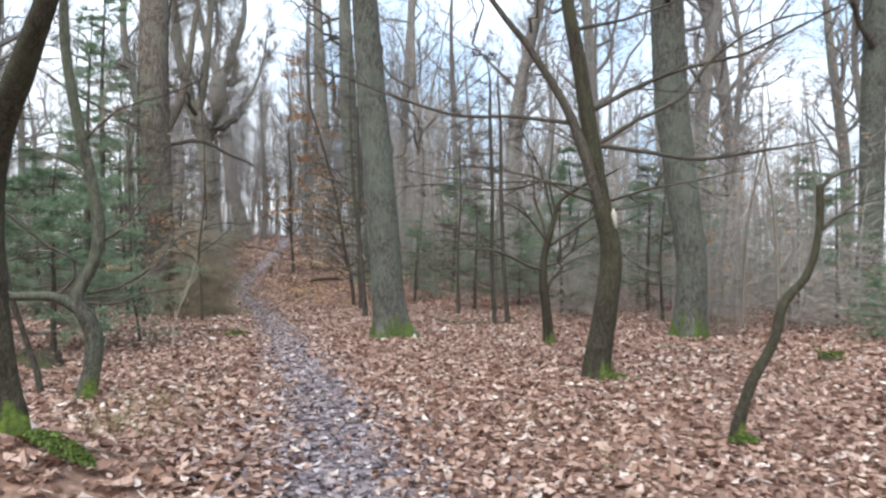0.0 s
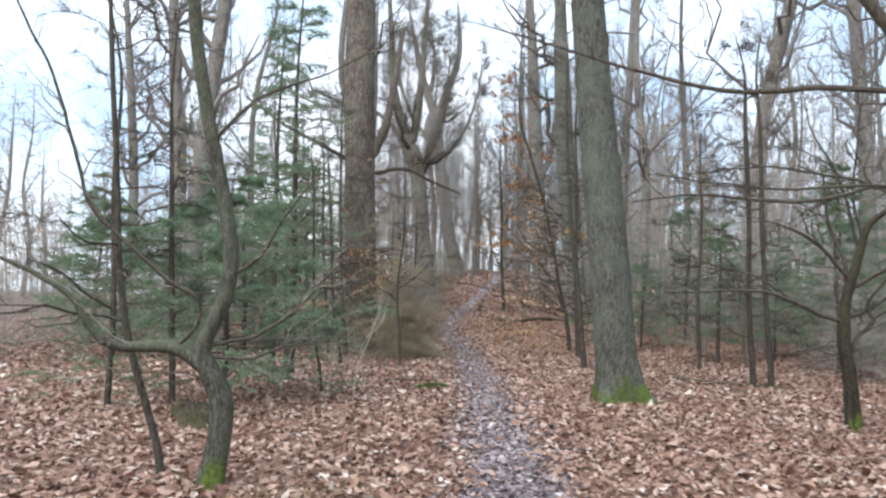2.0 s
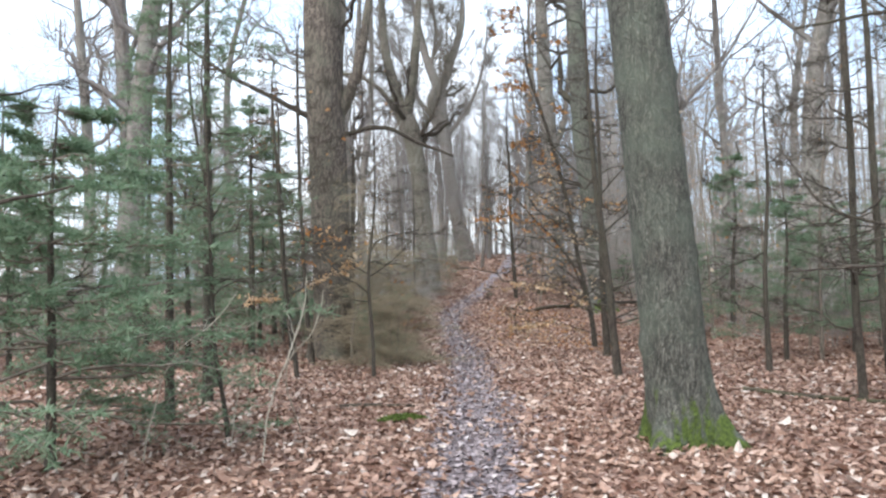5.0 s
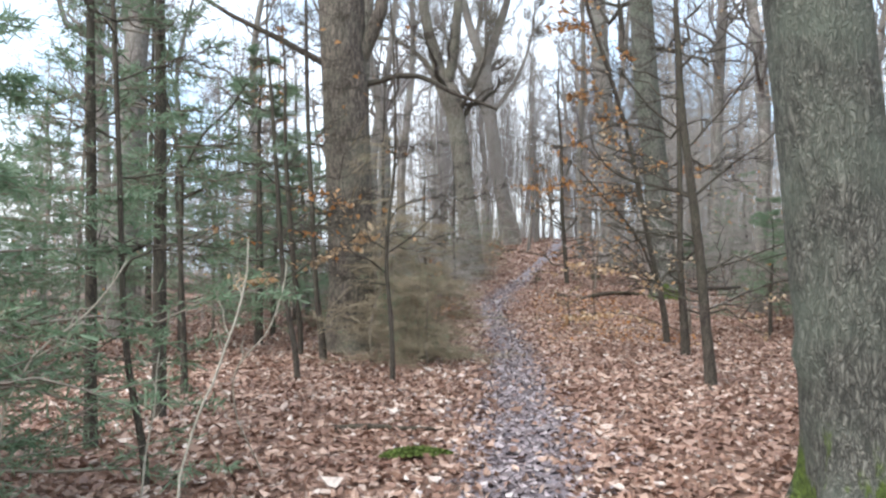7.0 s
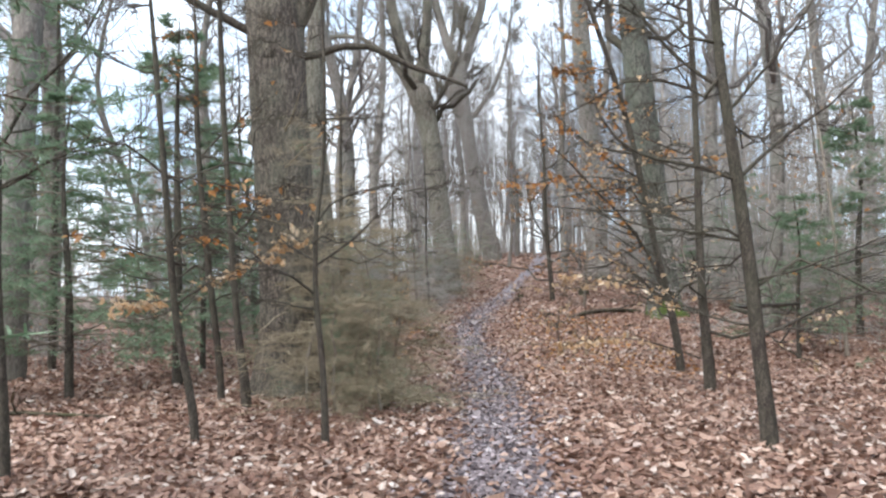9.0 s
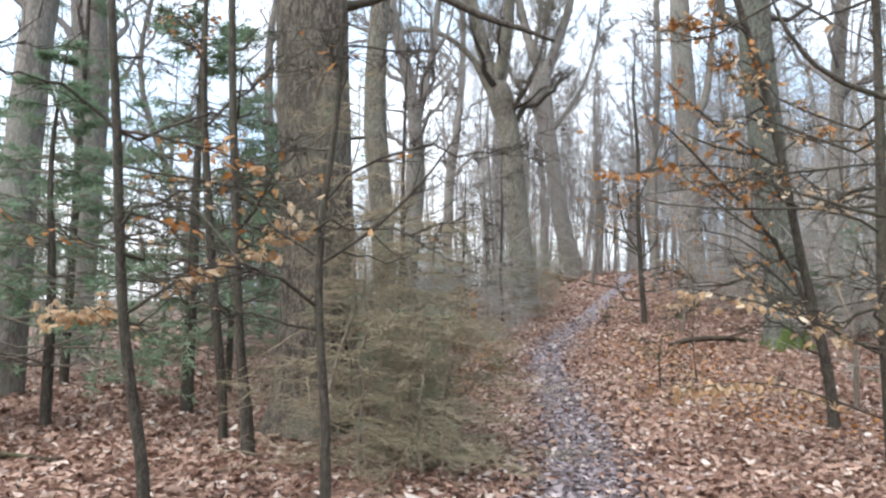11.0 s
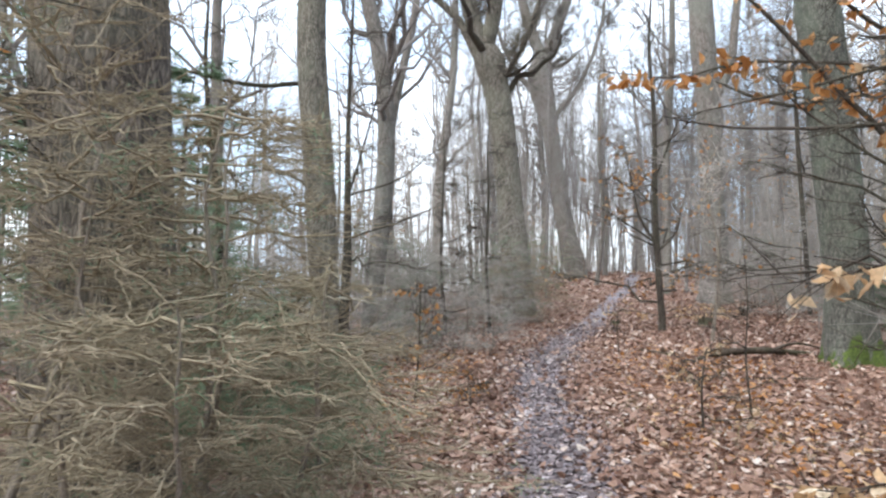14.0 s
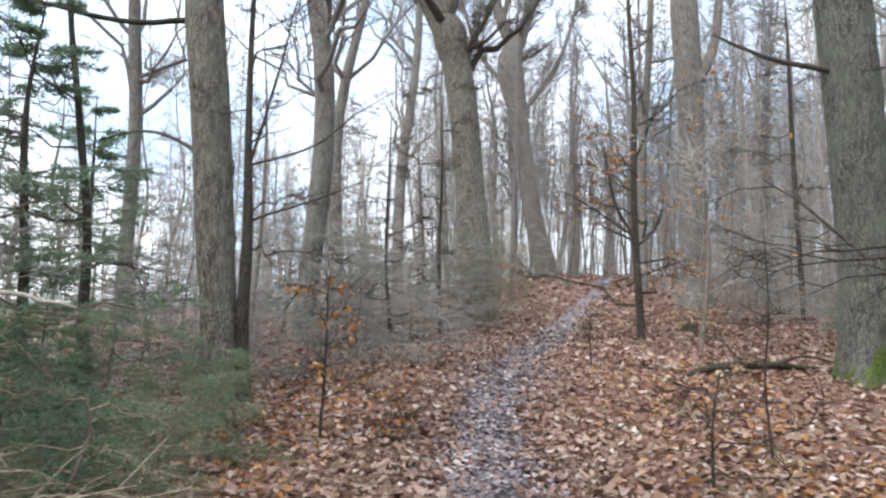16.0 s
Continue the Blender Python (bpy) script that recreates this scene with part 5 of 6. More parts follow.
# ---- the thicket of dead twigs at the old oak, and the shrub farther on ----
def thicket(name, seed, x, y, rx, ry, top, stems, twigs, mat, label, green=0, reach=1.1):
    rng = np.random.default_rng(seed)
    bush = thing(name, x, y, label=label, category="shrub")
    tw = Mesher()
    for i in range(stems):
        a, d = rng.uniform(0, 6.283), math.sqrt(rng.uniform()) * 0.75
        px, py = x + math.cos(a) * d * rx, y + math.sin(a) * d * ry
        hgt = top * rng.uniform(0.6, 1.15) * (1 - 0.35 * d)
        p, r = branch(rng, (px, py, ground_z(px, py) - 0.05), (rng.normal(0, 0.12), rng.normal(0, 0.12), 1), hgt, rng.uniform(0.006, 0.013), 0, 0.08, 10)
        stem = Mesher()
        stem.tube(p, r, 5, False)
        part("stem", stem, MAT_TWIG, bush)
        keep = []
        for j in range(twigs):
            u = rng.uniform(0.06, 1)
            k = min(int(u * 9), 8)
            b = rng.uniform(0, 6.283)
            ln = reach * rng.uniform(0.35, 1.0) * (1.15 - 0.5 * u)
            q, rr = branch(rng, p[k] * (1 - (u * 9 - k)) + p[k + 1] * (u * 9 - k), (math.cos(b), math.sin(b), rng.uniform(-0.25, 0.35)), ln, rng.uniform(0.0028, 0.0055), rng.uniform(-0.2, 0.15), 0.14, 6)
            tw.tube(q, rr, 3, False)
            keep.append(q)
        fuzz(tw, rng, keep, 13, 0.26, 0.0028, 0.5, 0.0)
    part("twig_tangle", tw, mat, bush, "fine tangled dead twigs")
    if green:
        n = green
        ang, d = rng.uniform(0, 6.283, n), np.sqrt(rng.uniform(0, 1, n)) * 0.9
        px, py = x + np.cos(ang) * d * rx, y + np.sin(ang) * d * ry
        centre = np.stack([px, py, height(px, py) + rng.uniform(0.15, 0.9, n) * top], -1)
        at = np.repeat(centre, 60, 0)
        w0 = np.repeat(rng.normal(0, 1, (n, 3)) * (1, 1, 0.25), 60, 0)
        at = at + w0 / np.linalg.norm(w0, axis=1)[:, None] * rng.uniform(0, 0.28, (n * 60, 1))
        w = rng.normal(0, 1, (n * 60, 3))
        w /= np.linalg.norm(w, axis=1)[:, None]
        th = np.cross(w, rng.normal(0, 1, w.shape))
        th *= 0.0025 / np.linalg.norm(th, axis=1)[:, None]
        ln = rng.uniform(0.02, 0.035, (n * 60, 1))
        nd = Mesher()
        nd.cards(np.stack([at - th, at + th, at + w * ln + th * 0.5, at + w * ln - th * 0.5], 1), 4, [(0, 1, 2, 3)])
        part("needle_foliage", nd, MAT_NEEDLE, bush, "sparse green needle shoots", False)
    return bush


def swept_bush(name, seed, x, y, stems, mat, label, reach=1.2, boughs=40, side=13, hair=6, green=0, droop=-0.22, fine=1.0, category="shrub", group=""):
    """Dead lower boughs of a conifer: long level sweeps, each with a flat comb of side twigs and fine hair."""
    rng = np.random.default_rng(seed)
    bush = thing(name, x, y, label=label, category=category, group=group)
    tw, lines = Mesher(), []
    for sx, sy, top, wide in stems:
        g = ground_z(sx, sy)
        p, r = branch(rng, (sx, sy, g - 0.08), (rng.normal(0, 0.05), rng.normal(0, 0.05), 1), top + 0.1, rng.uniform(0.018, 0.026), 0, 0.06, 12)
        stem = Mesher()
        stem.tube(p, r, 6, False)
        part("stem", stem, MAT_TWIG, bush)
        for j in range(boughs):
            u = 0.05 + 0.93 * (j + rng.uniform()) / boughs
            k = min(int(u * 11), 10)
            b = rng.uniform(0, 6.283)
            ln = reach * wide * rng.uniform(0.45, 1.15) * (1.08 - 0.62 * u)
            q, rr = branch(rng, p[k] * (1 - (u * 11 - k)) + p[k + 1] * (u * 11 - k), (math.cos(b), math.sin(b), rng.uniform(-0.05, 0.32)), ln, rng.uniform(0.0042, 0.0075) * fine, droop * rng.uniform(0.3, 1.6), 0.16, 8)
            q[:, 2] = np.maximum(q[:, 2], height(q[:, 0], q[:, 1]) + 0.06)
            bough = Mesher()
            bough.tube(q, rr, 4, False)
            part("bough", bough, mat, bush)
            keep = [q[1:]]
            spray(tw, rng, q, np.full(len(q), 0.0046 * fine), side, ln * 0.42, 1, (0.45, 0.85), 0.0, 3, 0.14, 0.1, 5, 0.35, keep)
            lines.extend(keep)
    fuzz(tw, rng, lines, hair, 0.2 * max(1.0, reach * 0.8), 0.0021 * fine, 0.45, -0.03, far=fine > 1)
    part("twig_tangle", tw, mat, bush, "fine swept dead twigs")
    if green:
        at = np.concatenate(lines)
        at = np.repeat(at[rng.integers(0, len(at), green)], 24, 0) + rng.normal(0, 0.035, (green * 24, 3))
        w = rng.normal(0, 1, at.shape)
        w /= np.linalg.norm(w, axis=1)[:, None]
        th = np.cross(w, rng.normal(0, 1, w.shape))
        th *= 0.0025 / np.linalg.norm(th, axis=1)[:, None]
        ln = rng.uniform(0.025, 0.05, (len(at), 1))
        nd = Mesher()
        nd.cards(np.stack([at - th, at + th, at + w * ln + th * 0.5, at + w * ln - th * 0.5], 1), 4, [(0, 1, 2, 3)])
        part("needle_foliage", nd, MAT_NEEDLE, bush, "sparse green needle shoots", False)
    return bush


dead_thicket = swept_bush("twig_thicket", 71, -6.75, 20.05, [(-6.5, 19.95, 2.3, 0.95), (-6.95, 20.35, 2.7, 1.0), (-6.75, 19.4, 2.0, 0.9), (-7.2, 19.6, 3.7, 0.95), (-7.65, 20.75, 2.7, 0.9), (-6.2, 19.55, 1.4, 0.85), (-6.35, 20.3, 1.6, 0.85)],
                          MAT_THICKET, "dense olive-brown thicket of swept dead conifer twigs", 1.3, 38, 12, 4, 160)
swept_bush("twig_thicket", 76, -7.8, 22.4, [(-7.7, 22.4, 1.0, 0.8), (-8.3, 22.0, 1.5, 0.9), (-8.2, 23.1, 0.9, 0.8)], MAT_THICKET, "grey-olive thicket of dead boughs with some green needles", 1.1, 22, 10, 4, 700)
swept_bush("twig_thicket", 80, -9.8, 25.6, [(-9.5, 25.2, 0.8, 0.8), (-10.2, 26.0, 1.0, 0.9), (-10.6, 25.1, 1.2, 0.9)], MAT_THICKET, "low olive bush of dead boughs and green needles", 1.0, 18, 10, 4, 900)
thicket("twig_thicket", 72, -9.3, 23.2, 0.9, 0.7, 0.7, 12, 12, MAT_THICKET, "low tangled shrub of dead twigs and green shoots", 420, 0.6)
thicket("twig_thicket", 73, -11.6, 36.9, 1.5, 1.6, 2.6, 20, 14, MAT_THICKET, "olive shrub of dense twigs round an oak", 160)
thicket("twig_thicket", 74, -14.2, 45.0, 2.2, 2.0, 3.0, 20, 14, MAT_THICKET, "olive-green shrub on the slope", 300)
thicket("twig_thicket", 75, 5.8, 15.2, 0.6, 0.5, 0.6, 8, 5, MAT_TWIG, "small bare shrub beside an oak foot", 0)
limb_of(dead_thicket, [(-7.97, 20.77, 1.15, 0.02), (-7.62, 20.95, 1.29, 0.018), (-7.29, 21.12, 1.41, 0.016), (-7.11, 21.21, 1.53, 0.013), (-7.03, 21.25, 1.64, 0.009)], MAT_GREEN_BARK, np.random.default_rng(711), name="dead_bough")
limb_of(dead_thicket, [(-7.03, 21.25, 1.63, 0.009), (-6.84, 21.35, 1.61, 0.008), (-6.6, 21.47, 1.57, 0.004)], MAT_PALE_TWIG, np.random.default_rng(712), name="dead_bough")
for k, (z, a, up, ln) in enumerate(((1.0, 5.9, 0.1, 1.5), (1.6, 5.6, 0.15, 1.5), (2.2, 6.0, 0.3, 1.6), (2.8, 5.3, 0.2, 1.5), (3.3, 5.8, 0.35, 1.5), (1.3, 5.0, -0.1, 1.6), (2.5, 4.6, 0.2, 1.6), (3.8, 5.5, 0.4, 1.4), (0.8, 5.4, 0.0, 1.4))):
    limb_of(dead_thicket, [(-7.9 + ln * u * math.cos(a), 20.2 + ln * u * math.sin(a), z + up * ln * u - 0.15 * u * u, 0.011 * (1.1 - u)) for u in (0, 0.3, 0.65, 1.0)], MAT_THICKET, np.random.default_rng(713 + k), name="dead_bough")


layered = [swept_bush("dead_bush", 78, -11.9, 30.5, [(-11.9, 30.5, 2.1, 1.0), (-11.4, 30.9, 1.6, 0.9)], MAT_HAZY_TWIG, "low bush of level dead boughs, grey-brown", 1.6, 30, 9, 4, 150, -0.1, 1.5, "shrub", "dead bushes of the slope"),
           swept_bush("dead_bush", 79, -3.4, 36.5, [(-3.4, 36.5, 2.6, 1.0), (-2.7, 36.0, 1.9, 1.0)], MAT_HAZY_TWIG, "low bush of level dead boughs, grey-brown", 1.7, 30, 9, 4, 0, -0.05, 1.5, "shrub", "dead bushes of the slope")]
for i, (x, y, turn, size) in enumerate(((-12.7, 32.6, 40, 1.0), (-10.4, 30.9, 20, 0.75), (-11.0, 35.2, 90, 0.9), (-13.2, 35.0, 220, 1.0), (-10.6, 28.9, 160, 0.6), (-12.2, 29.0, 330, 0.75), (-10.9, 33.0, 120, 0.8), (-13.8, 29.3, 200, 1.1), (-14.6, 33.0, 300, 1.2), (-12.9, 27.6, 70, 0.8), (-15.2, 36.0, 10, 1.2),
                                     (-5.0, 38.6, 200, 1.0), (-3.0, 40.2, 80, 1.1), (-1.0, 36.0, 130, 1.2), (-5.6, 42.8, 20, 1.0), (-0.4, 32.6, 250, 1.0), (1.8, 28.6, 310, 1.1), (3.4, 25.6, 30, 1.0),
                                     (4.6, 22.0, 160, 0.9), (3.4, 19.8, 60, 0.7), (6.8, 19.6, 220, 1.0), (8.6, 17.2, 350, 0.9), (-1.6, 33.4, 100, 0.9), (-4.2, 45.5, 190, 1.2), (9.8, 22.4, 15, 1.2))):
    copy_thing(layered[i % 2], pose(x, y, ground_z(x, y), 0, 0, turn) @ Matrix.Scale(size, 4))


# ---- small things on the ground ----
def fallen_log():
    rng = np.random.default_rng(81)
    g = [(-6.14, 31.35), (-5.6, 31.75), (-5.0, 31.75), (-4.5, 32.3), (-3.85, 32.45)]
    pts = [(x, y, ground_z(x, y) + dz, r) for (x, y), dz, r in zip(g, (0.02, 0.13, 0.17, 0.07, 0.02), (0.03, 0.065, 0.06, 0.05, 0.025))]
    log = thing("fallen_branch", -5.0, 31.75, label="crooked fallen branch with green moss on the leaves", category="fallen branch")
    me, c = trunk_mesh(rng, pts, 30, 10, 0, 0.12)
    part("wood", me, MAT_DEADWOOD, log)
    limb_of(log, [(*c[16][:3], 0.03), (c[16][0] + 0.4, c[16][1] + 0.3, c[16][2] + 0.12, 0.02), (c[16][0] + 0.9, c[16][1] + 0.4, c[16][2] + 0.05, 0.01)], MAT_DEADWOOD, rng, name="side_branch")


def stick(seed, x, y, turn, length, r, mat, label):
    rng = np.random.default_rng(seed)
    a = radians(turn)
    pts = []
    for u in (-0.5, -0.2, 0.15, 0.5):
        px, py = x + math.cos(a) * u * length + rng.normal(0, 0.04), y + math.sin(a) * u * length + rng.normal(0, 0.04)
        pts.append((px, py, ground_z(px, py) + r * 0.8 + 0.02, r * (0.75 - 0.5 * u)))
    ob = thing("fallen_branch", x, y, label=label, category="fallen branch")
    me, c = trunk_mesh(rng, pts, 12, 7, 0, 0.1)
    part("wood", me, mat, ob)
    tw = Mesher()
    spray(tw, rng, c[:, :3], c[:, 3], 4, length * 0.3, 1, (0.5, 0.9), 0.1, 4, 0.2)
    part("twig_tangle", tw, mat, ob)


def stump(seed, x, y, r, hgt, label, moss=0.0):
    """A rotten stump with a jagged, hollowed top."""
    rng = np.random.default_rng(seed)
    ob = thing("tree_stump", x, y, label=label, category="tree stump")
    g = ground_z(x, y)
    me = Mesher()
    sides, rings = 18, 8
    ang = np.arange(sides) * 6.2832 / sides
    jag = rng.uniform(0.55, 1.1, sides)
    v = []
    for i in range(rings):
        u = i / (rings - 1)
        rr = r * (1 + 0.5 * math.exp(-u * 6)) * (1 + 0.1 * np.sin(3 * ang + seed) + rng.normal(0, 0.04, sides)) * (1 - 0.2 * u)
        v += [(x + math.cos(a) * q, y + math.sin(a) * q, g - 0.05 + u * hgt * j) for a, q, j in zip(ang, rr, jag)]
    v += [(x + math.cos(a) * r * 0.45, y + math.sin(a) * r * 0.45, g + hgt * 0.5) for a in ang]
    f = [(i * sides + j, i * sides + (j + 1) % sides, (i + 1) * sides + (j + 1) % sides, (i + 1) * sides + j) for i in range(rings) for j in range(sides)]
    f.append([rings * sides + j for j in range(sides)])
    me.faces(v, f)
    part("wood", me, MAT_DEADWOOD, ob)
    if moss:
        ms = Mesher()
        n = int(900 * moss)
        a, d = rng.uniform(0, 6.283, n), np.sqrt(rng.uniform(0, 1, n)) * r * 1.05
        at = np.stack([x + np.cos(a) * d, y + np.sin(a) * d, g + hgt * (0.75 + 0.25 * rng.uniform(0, 1, n)) * np.where(d > r * 0.6, rng.uniform(0.3, 1, n), 0.8)], -1)
        ms.cards(leaf_cards(rng, at, 0.045, 1.0), 6, LEAF_FACES)
        part("moss", ms, MAT_MOSS, ob, "bright green moss", False)


def moss_patch(seed, x, y, rx, ry, turn):
    rng = np.random.default_rng(seed)
    n = int(3800 * rx * ry / 0.1)
    a, d = rng.uniform(0, 6.283, n), np.sqrt(rng.uniform(0, 1, n))
    u, v = np.cos(a) * d * rx, np.sin(a) * d * ry
    t = radians(turn)
    px, py = x + u * math.cos(t) - v * math.sin(t), y + u * math.sin(t) + v * math.cos(t)
    at = np.stack([px, py, height(px, py) + bumps(px, py) + 0.05 + 0.06 * (1 - d * d) * rng.uniform(0.3, 1, n)], -1)
    me = Mesher()
    me.cards(leaf_cards(rng, at, 0.03, 1.0), 6, LEAF_FACES)
    tagged(new("moss_patch", me.mesh("moss_patch", MAT_MOSS, smooth_faces=False)), "bright green moss cushion among fallen leaves", "moss", kind="stuff")


def grass_tuft(seed, x, y, r, count, tall):
    rng = np.random.default_rng(seed)
    px, py = x + rng.normal(0, r, count), y + rng.normal(0, r, count)
    at = np.stack([px, py, height(px, py) + bumps(px, py)], -1)
    w = np.stack([rng.normal(0, 0.5, count), rng.normal(0, 0.5, count), np.ones(count)], -1) * (tall * rng.uniform(0.5, 1.1, count))[:, None]
    s = rng.normal(0, 1, (count, 3)) * (1, 1, 0)
    s *= 0.004 / np.linalg.norm(s, axis=1)[:, None]
    mid = at + w * 0.55
    tip = at + w + np.stack([w[:, 0], w[:, 1], -0.25 * w[:, 2]], -1) * 0.6
    me = Mesher()
    me.cards(np.stack([at - s, at + s, mid + s * 0.8, tip, mid - s * 0.8], 1), 5, [(0, 1, 2, 4), (4, 2, 3)])
    tagged(new("grass_tuft", me.mesh("grass_tuft", MAT_GRASS, smooth_faces=False)), "sparse dull grass tuft between fallen leaves", "grass", kind="stuff")


fallen_log()
stick(82, 0.8, 17.35, -15, 2.2, 0.035, MAT_DEADWOOD, "dark fallen branch on the leaves")
stick(83, 3.0, 9.1, -10, 1.3, 0.02, MAT_TWIG, "thin fallen branch on the leaves")
stick(84, 3.4, 8.0, 20, 1.0, 0.018, MAT_TWIG, "thin fallen branch on the leaves")
stick(85, -2.1, 4.6, 35, 0.6, 0.009, MAT_TWIG, "short fallen twig on the leaves")
stick(86, -9.7, 24.5, 20, 1.6, 0.03, MAT_DEADWOOD, "dark fallen branch beside a moss patch")
stick(87, -4.75, 15.2, 15, 1.0, 0.03, MAT_DEADWOOD, "rotten fallen branch by the path")
stick(88, -5.9, 30.5, -30, 0.9, 0.022, MAT_DEADWOOD, "dark fallen stick on the slope")
stick(89, -6.9, 31.9, 160, 0.7, 0.03, MAT_DEADWOOD, "short dark stick beside the path")
stick(90, 4.3, 12.0, -30, 1.6, 0.025, MAT_TWIG, "thin fallen branch on the leaves")
stick(91, -10.5, 18.0, 10, 3.0, 0.04, MAT_DEADWOOD, "long fallen branch under the spruces")
stick(92, -4.5, 30.0, 15, 1.2, 0.018, MAT_DEADWOOD, "dark fallen stick on the slope")
stump(101, -5.5, 9.95, 0.24, 0.3, "dark rotten stump with a jagged top")
stump(102, -5.95, 10.3, 0.2, 0.24, "low dark rotten stump")
stump(103, 5.97, 11.09, 0.2, 0.17, "low dark stump capped with moss", 0.2)
stump(104, -6.5, 36.5, 0.2, 0.3, "small dark stump beside the path")
stump(105, -8.6, 36.0, 0.13, 0.22, "small dark stump at the path's edge")
moss_patch(111, -2.3, 4.35, 0.26, 0.1, -15)
moss_patch(112, -4.1, 14.4, 0.3, 0.08, 25)
moss_patch(113, -9.75, 23.9, 0.45, 0.10, 10)
moss_patch(114, 2.5, 6.0, 0.13, 0.10, 0)
moss_patch(115, 2.2, 9.25, 0.16, 0.12, 0)
for i, (x, y, r, n, tall) in enumerate(((-2.8, 6.3, 0.3, 160, 0.16), (-3.2, 5.2, 0.4, 150, 0.15), (0.9, 7.2, 0.3, 60, 0.1), (1.4, 5.2, 0.3, 60, 0.1), (-3.0, 7.4, 0.4, 120, 0.16), (-6.3, 27.3, 0.4, 80, 0.12), (-5.3, 26.4, 0.5, 120, 0.12), (-4.7, 25.6, 0.5, 110, 0.12), (-8.2, 25.2, 0.5, 120, 0.14))):
    grass_tuft(120 + i, x, y, r, n, tall)


def pale_shoot(seed, pts, label):
    rng = np.random.default_rng(seed)
    ob = thing("bleached_shoot", pts[0][0], pts[0][1], label=label, category="dead branch")
    tw = Mesher()
    limb_of(ob, pts, MAT_PALE_TWIG, rng, 5, 0.35, 1, "wood", 6, tw)
    part("twig_tangle", tw, MAT_PALE_TWIG, ob)


pale_shoot(131, [(-4.62, 12.3, 0.05, 0.008), (-4.6, 12.4, 0.6, 0.008), (-4.45, 12.5, 1.15, 0.008), (-4.36, 12.55, 1.5, 0.006), (-4.34, 12.56, 1.75, 0.003)], "bleached bare shoot leaning over the leaves")
pale_shoot(132, [(-4.95, 13.6, 0.06, 0.006), (-4.8, 13.1, 0.95, 0.006), (-4.56, 13.08, 1.2, 0.006), (-4.46, 13.1, 1.44, 0.006), (-4.42, 13.11, 1.62, 0.003)], "bleached bare twig arching over the leaves")
pale_shoot(133, [(-5.6, 11.9, 0.06, 0.007), (-5.25, 11.95, 1.1, 0.007), (-4.95, 12.05, 1.35, 0.006), (-4.76, 12.1, 1.62, 0.003)], "pale arching shoot beside thin saplings")
pale_shoot(134, [(-5.22, 12.69, 0.05, 0.007), (-5.15, 12.7, 0.6, 0.006), (-5.08, 12.71, 1.08, 0.003)], "short bleached shoot beside a sapling")


# ---- the wood behind: tall bare trees and brown undergrowth ----
def far_tree(seed, top, r, lean):
    rng = np.random.default_rng(seed)
    tree = new("bare_tree")
    tree.empty_display_size = 0.2
    tagged(tree, "tall bare deciduous tree with fine grey-brown branches", "tree", "trees of the wood behind")
    me, c = trunk_mesh(rng, [(0, 0, -0.3, r * 1.15), (lean * 0.1 + rng.normal(0, 0.2), rng.normal(0, 0.2), top * 0.25, r), (lean * 0.35 + rng.normal(0, 0.5), rng.normal(0, 0.5), top * 0.5, r * 0.75), (lean * 0.7 + rng.normal(0, 0.6), rng.normal(0, 0.6), top * 0.75, r * 0.45), (lean, 0, top, 0.015)], 22, 8, 0.2, 0.04)
    part("trunk", me, MAT_HAZY_BARK, tree)
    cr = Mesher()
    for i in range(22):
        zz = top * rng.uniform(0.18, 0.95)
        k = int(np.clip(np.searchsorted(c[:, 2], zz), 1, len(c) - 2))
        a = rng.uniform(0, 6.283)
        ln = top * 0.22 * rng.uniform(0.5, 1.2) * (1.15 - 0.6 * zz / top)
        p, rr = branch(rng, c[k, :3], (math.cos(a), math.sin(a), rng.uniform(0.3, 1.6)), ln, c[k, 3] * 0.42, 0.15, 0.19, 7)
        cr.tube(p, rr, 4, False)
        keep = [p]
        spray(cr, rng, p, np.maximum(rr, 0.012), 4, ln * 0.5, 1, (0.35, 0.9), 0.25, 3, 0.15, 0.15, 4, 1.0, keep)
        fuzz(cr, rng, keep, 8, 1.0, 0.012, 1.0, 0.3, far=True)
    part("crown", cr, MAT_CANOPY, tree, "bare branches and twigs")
    return tree


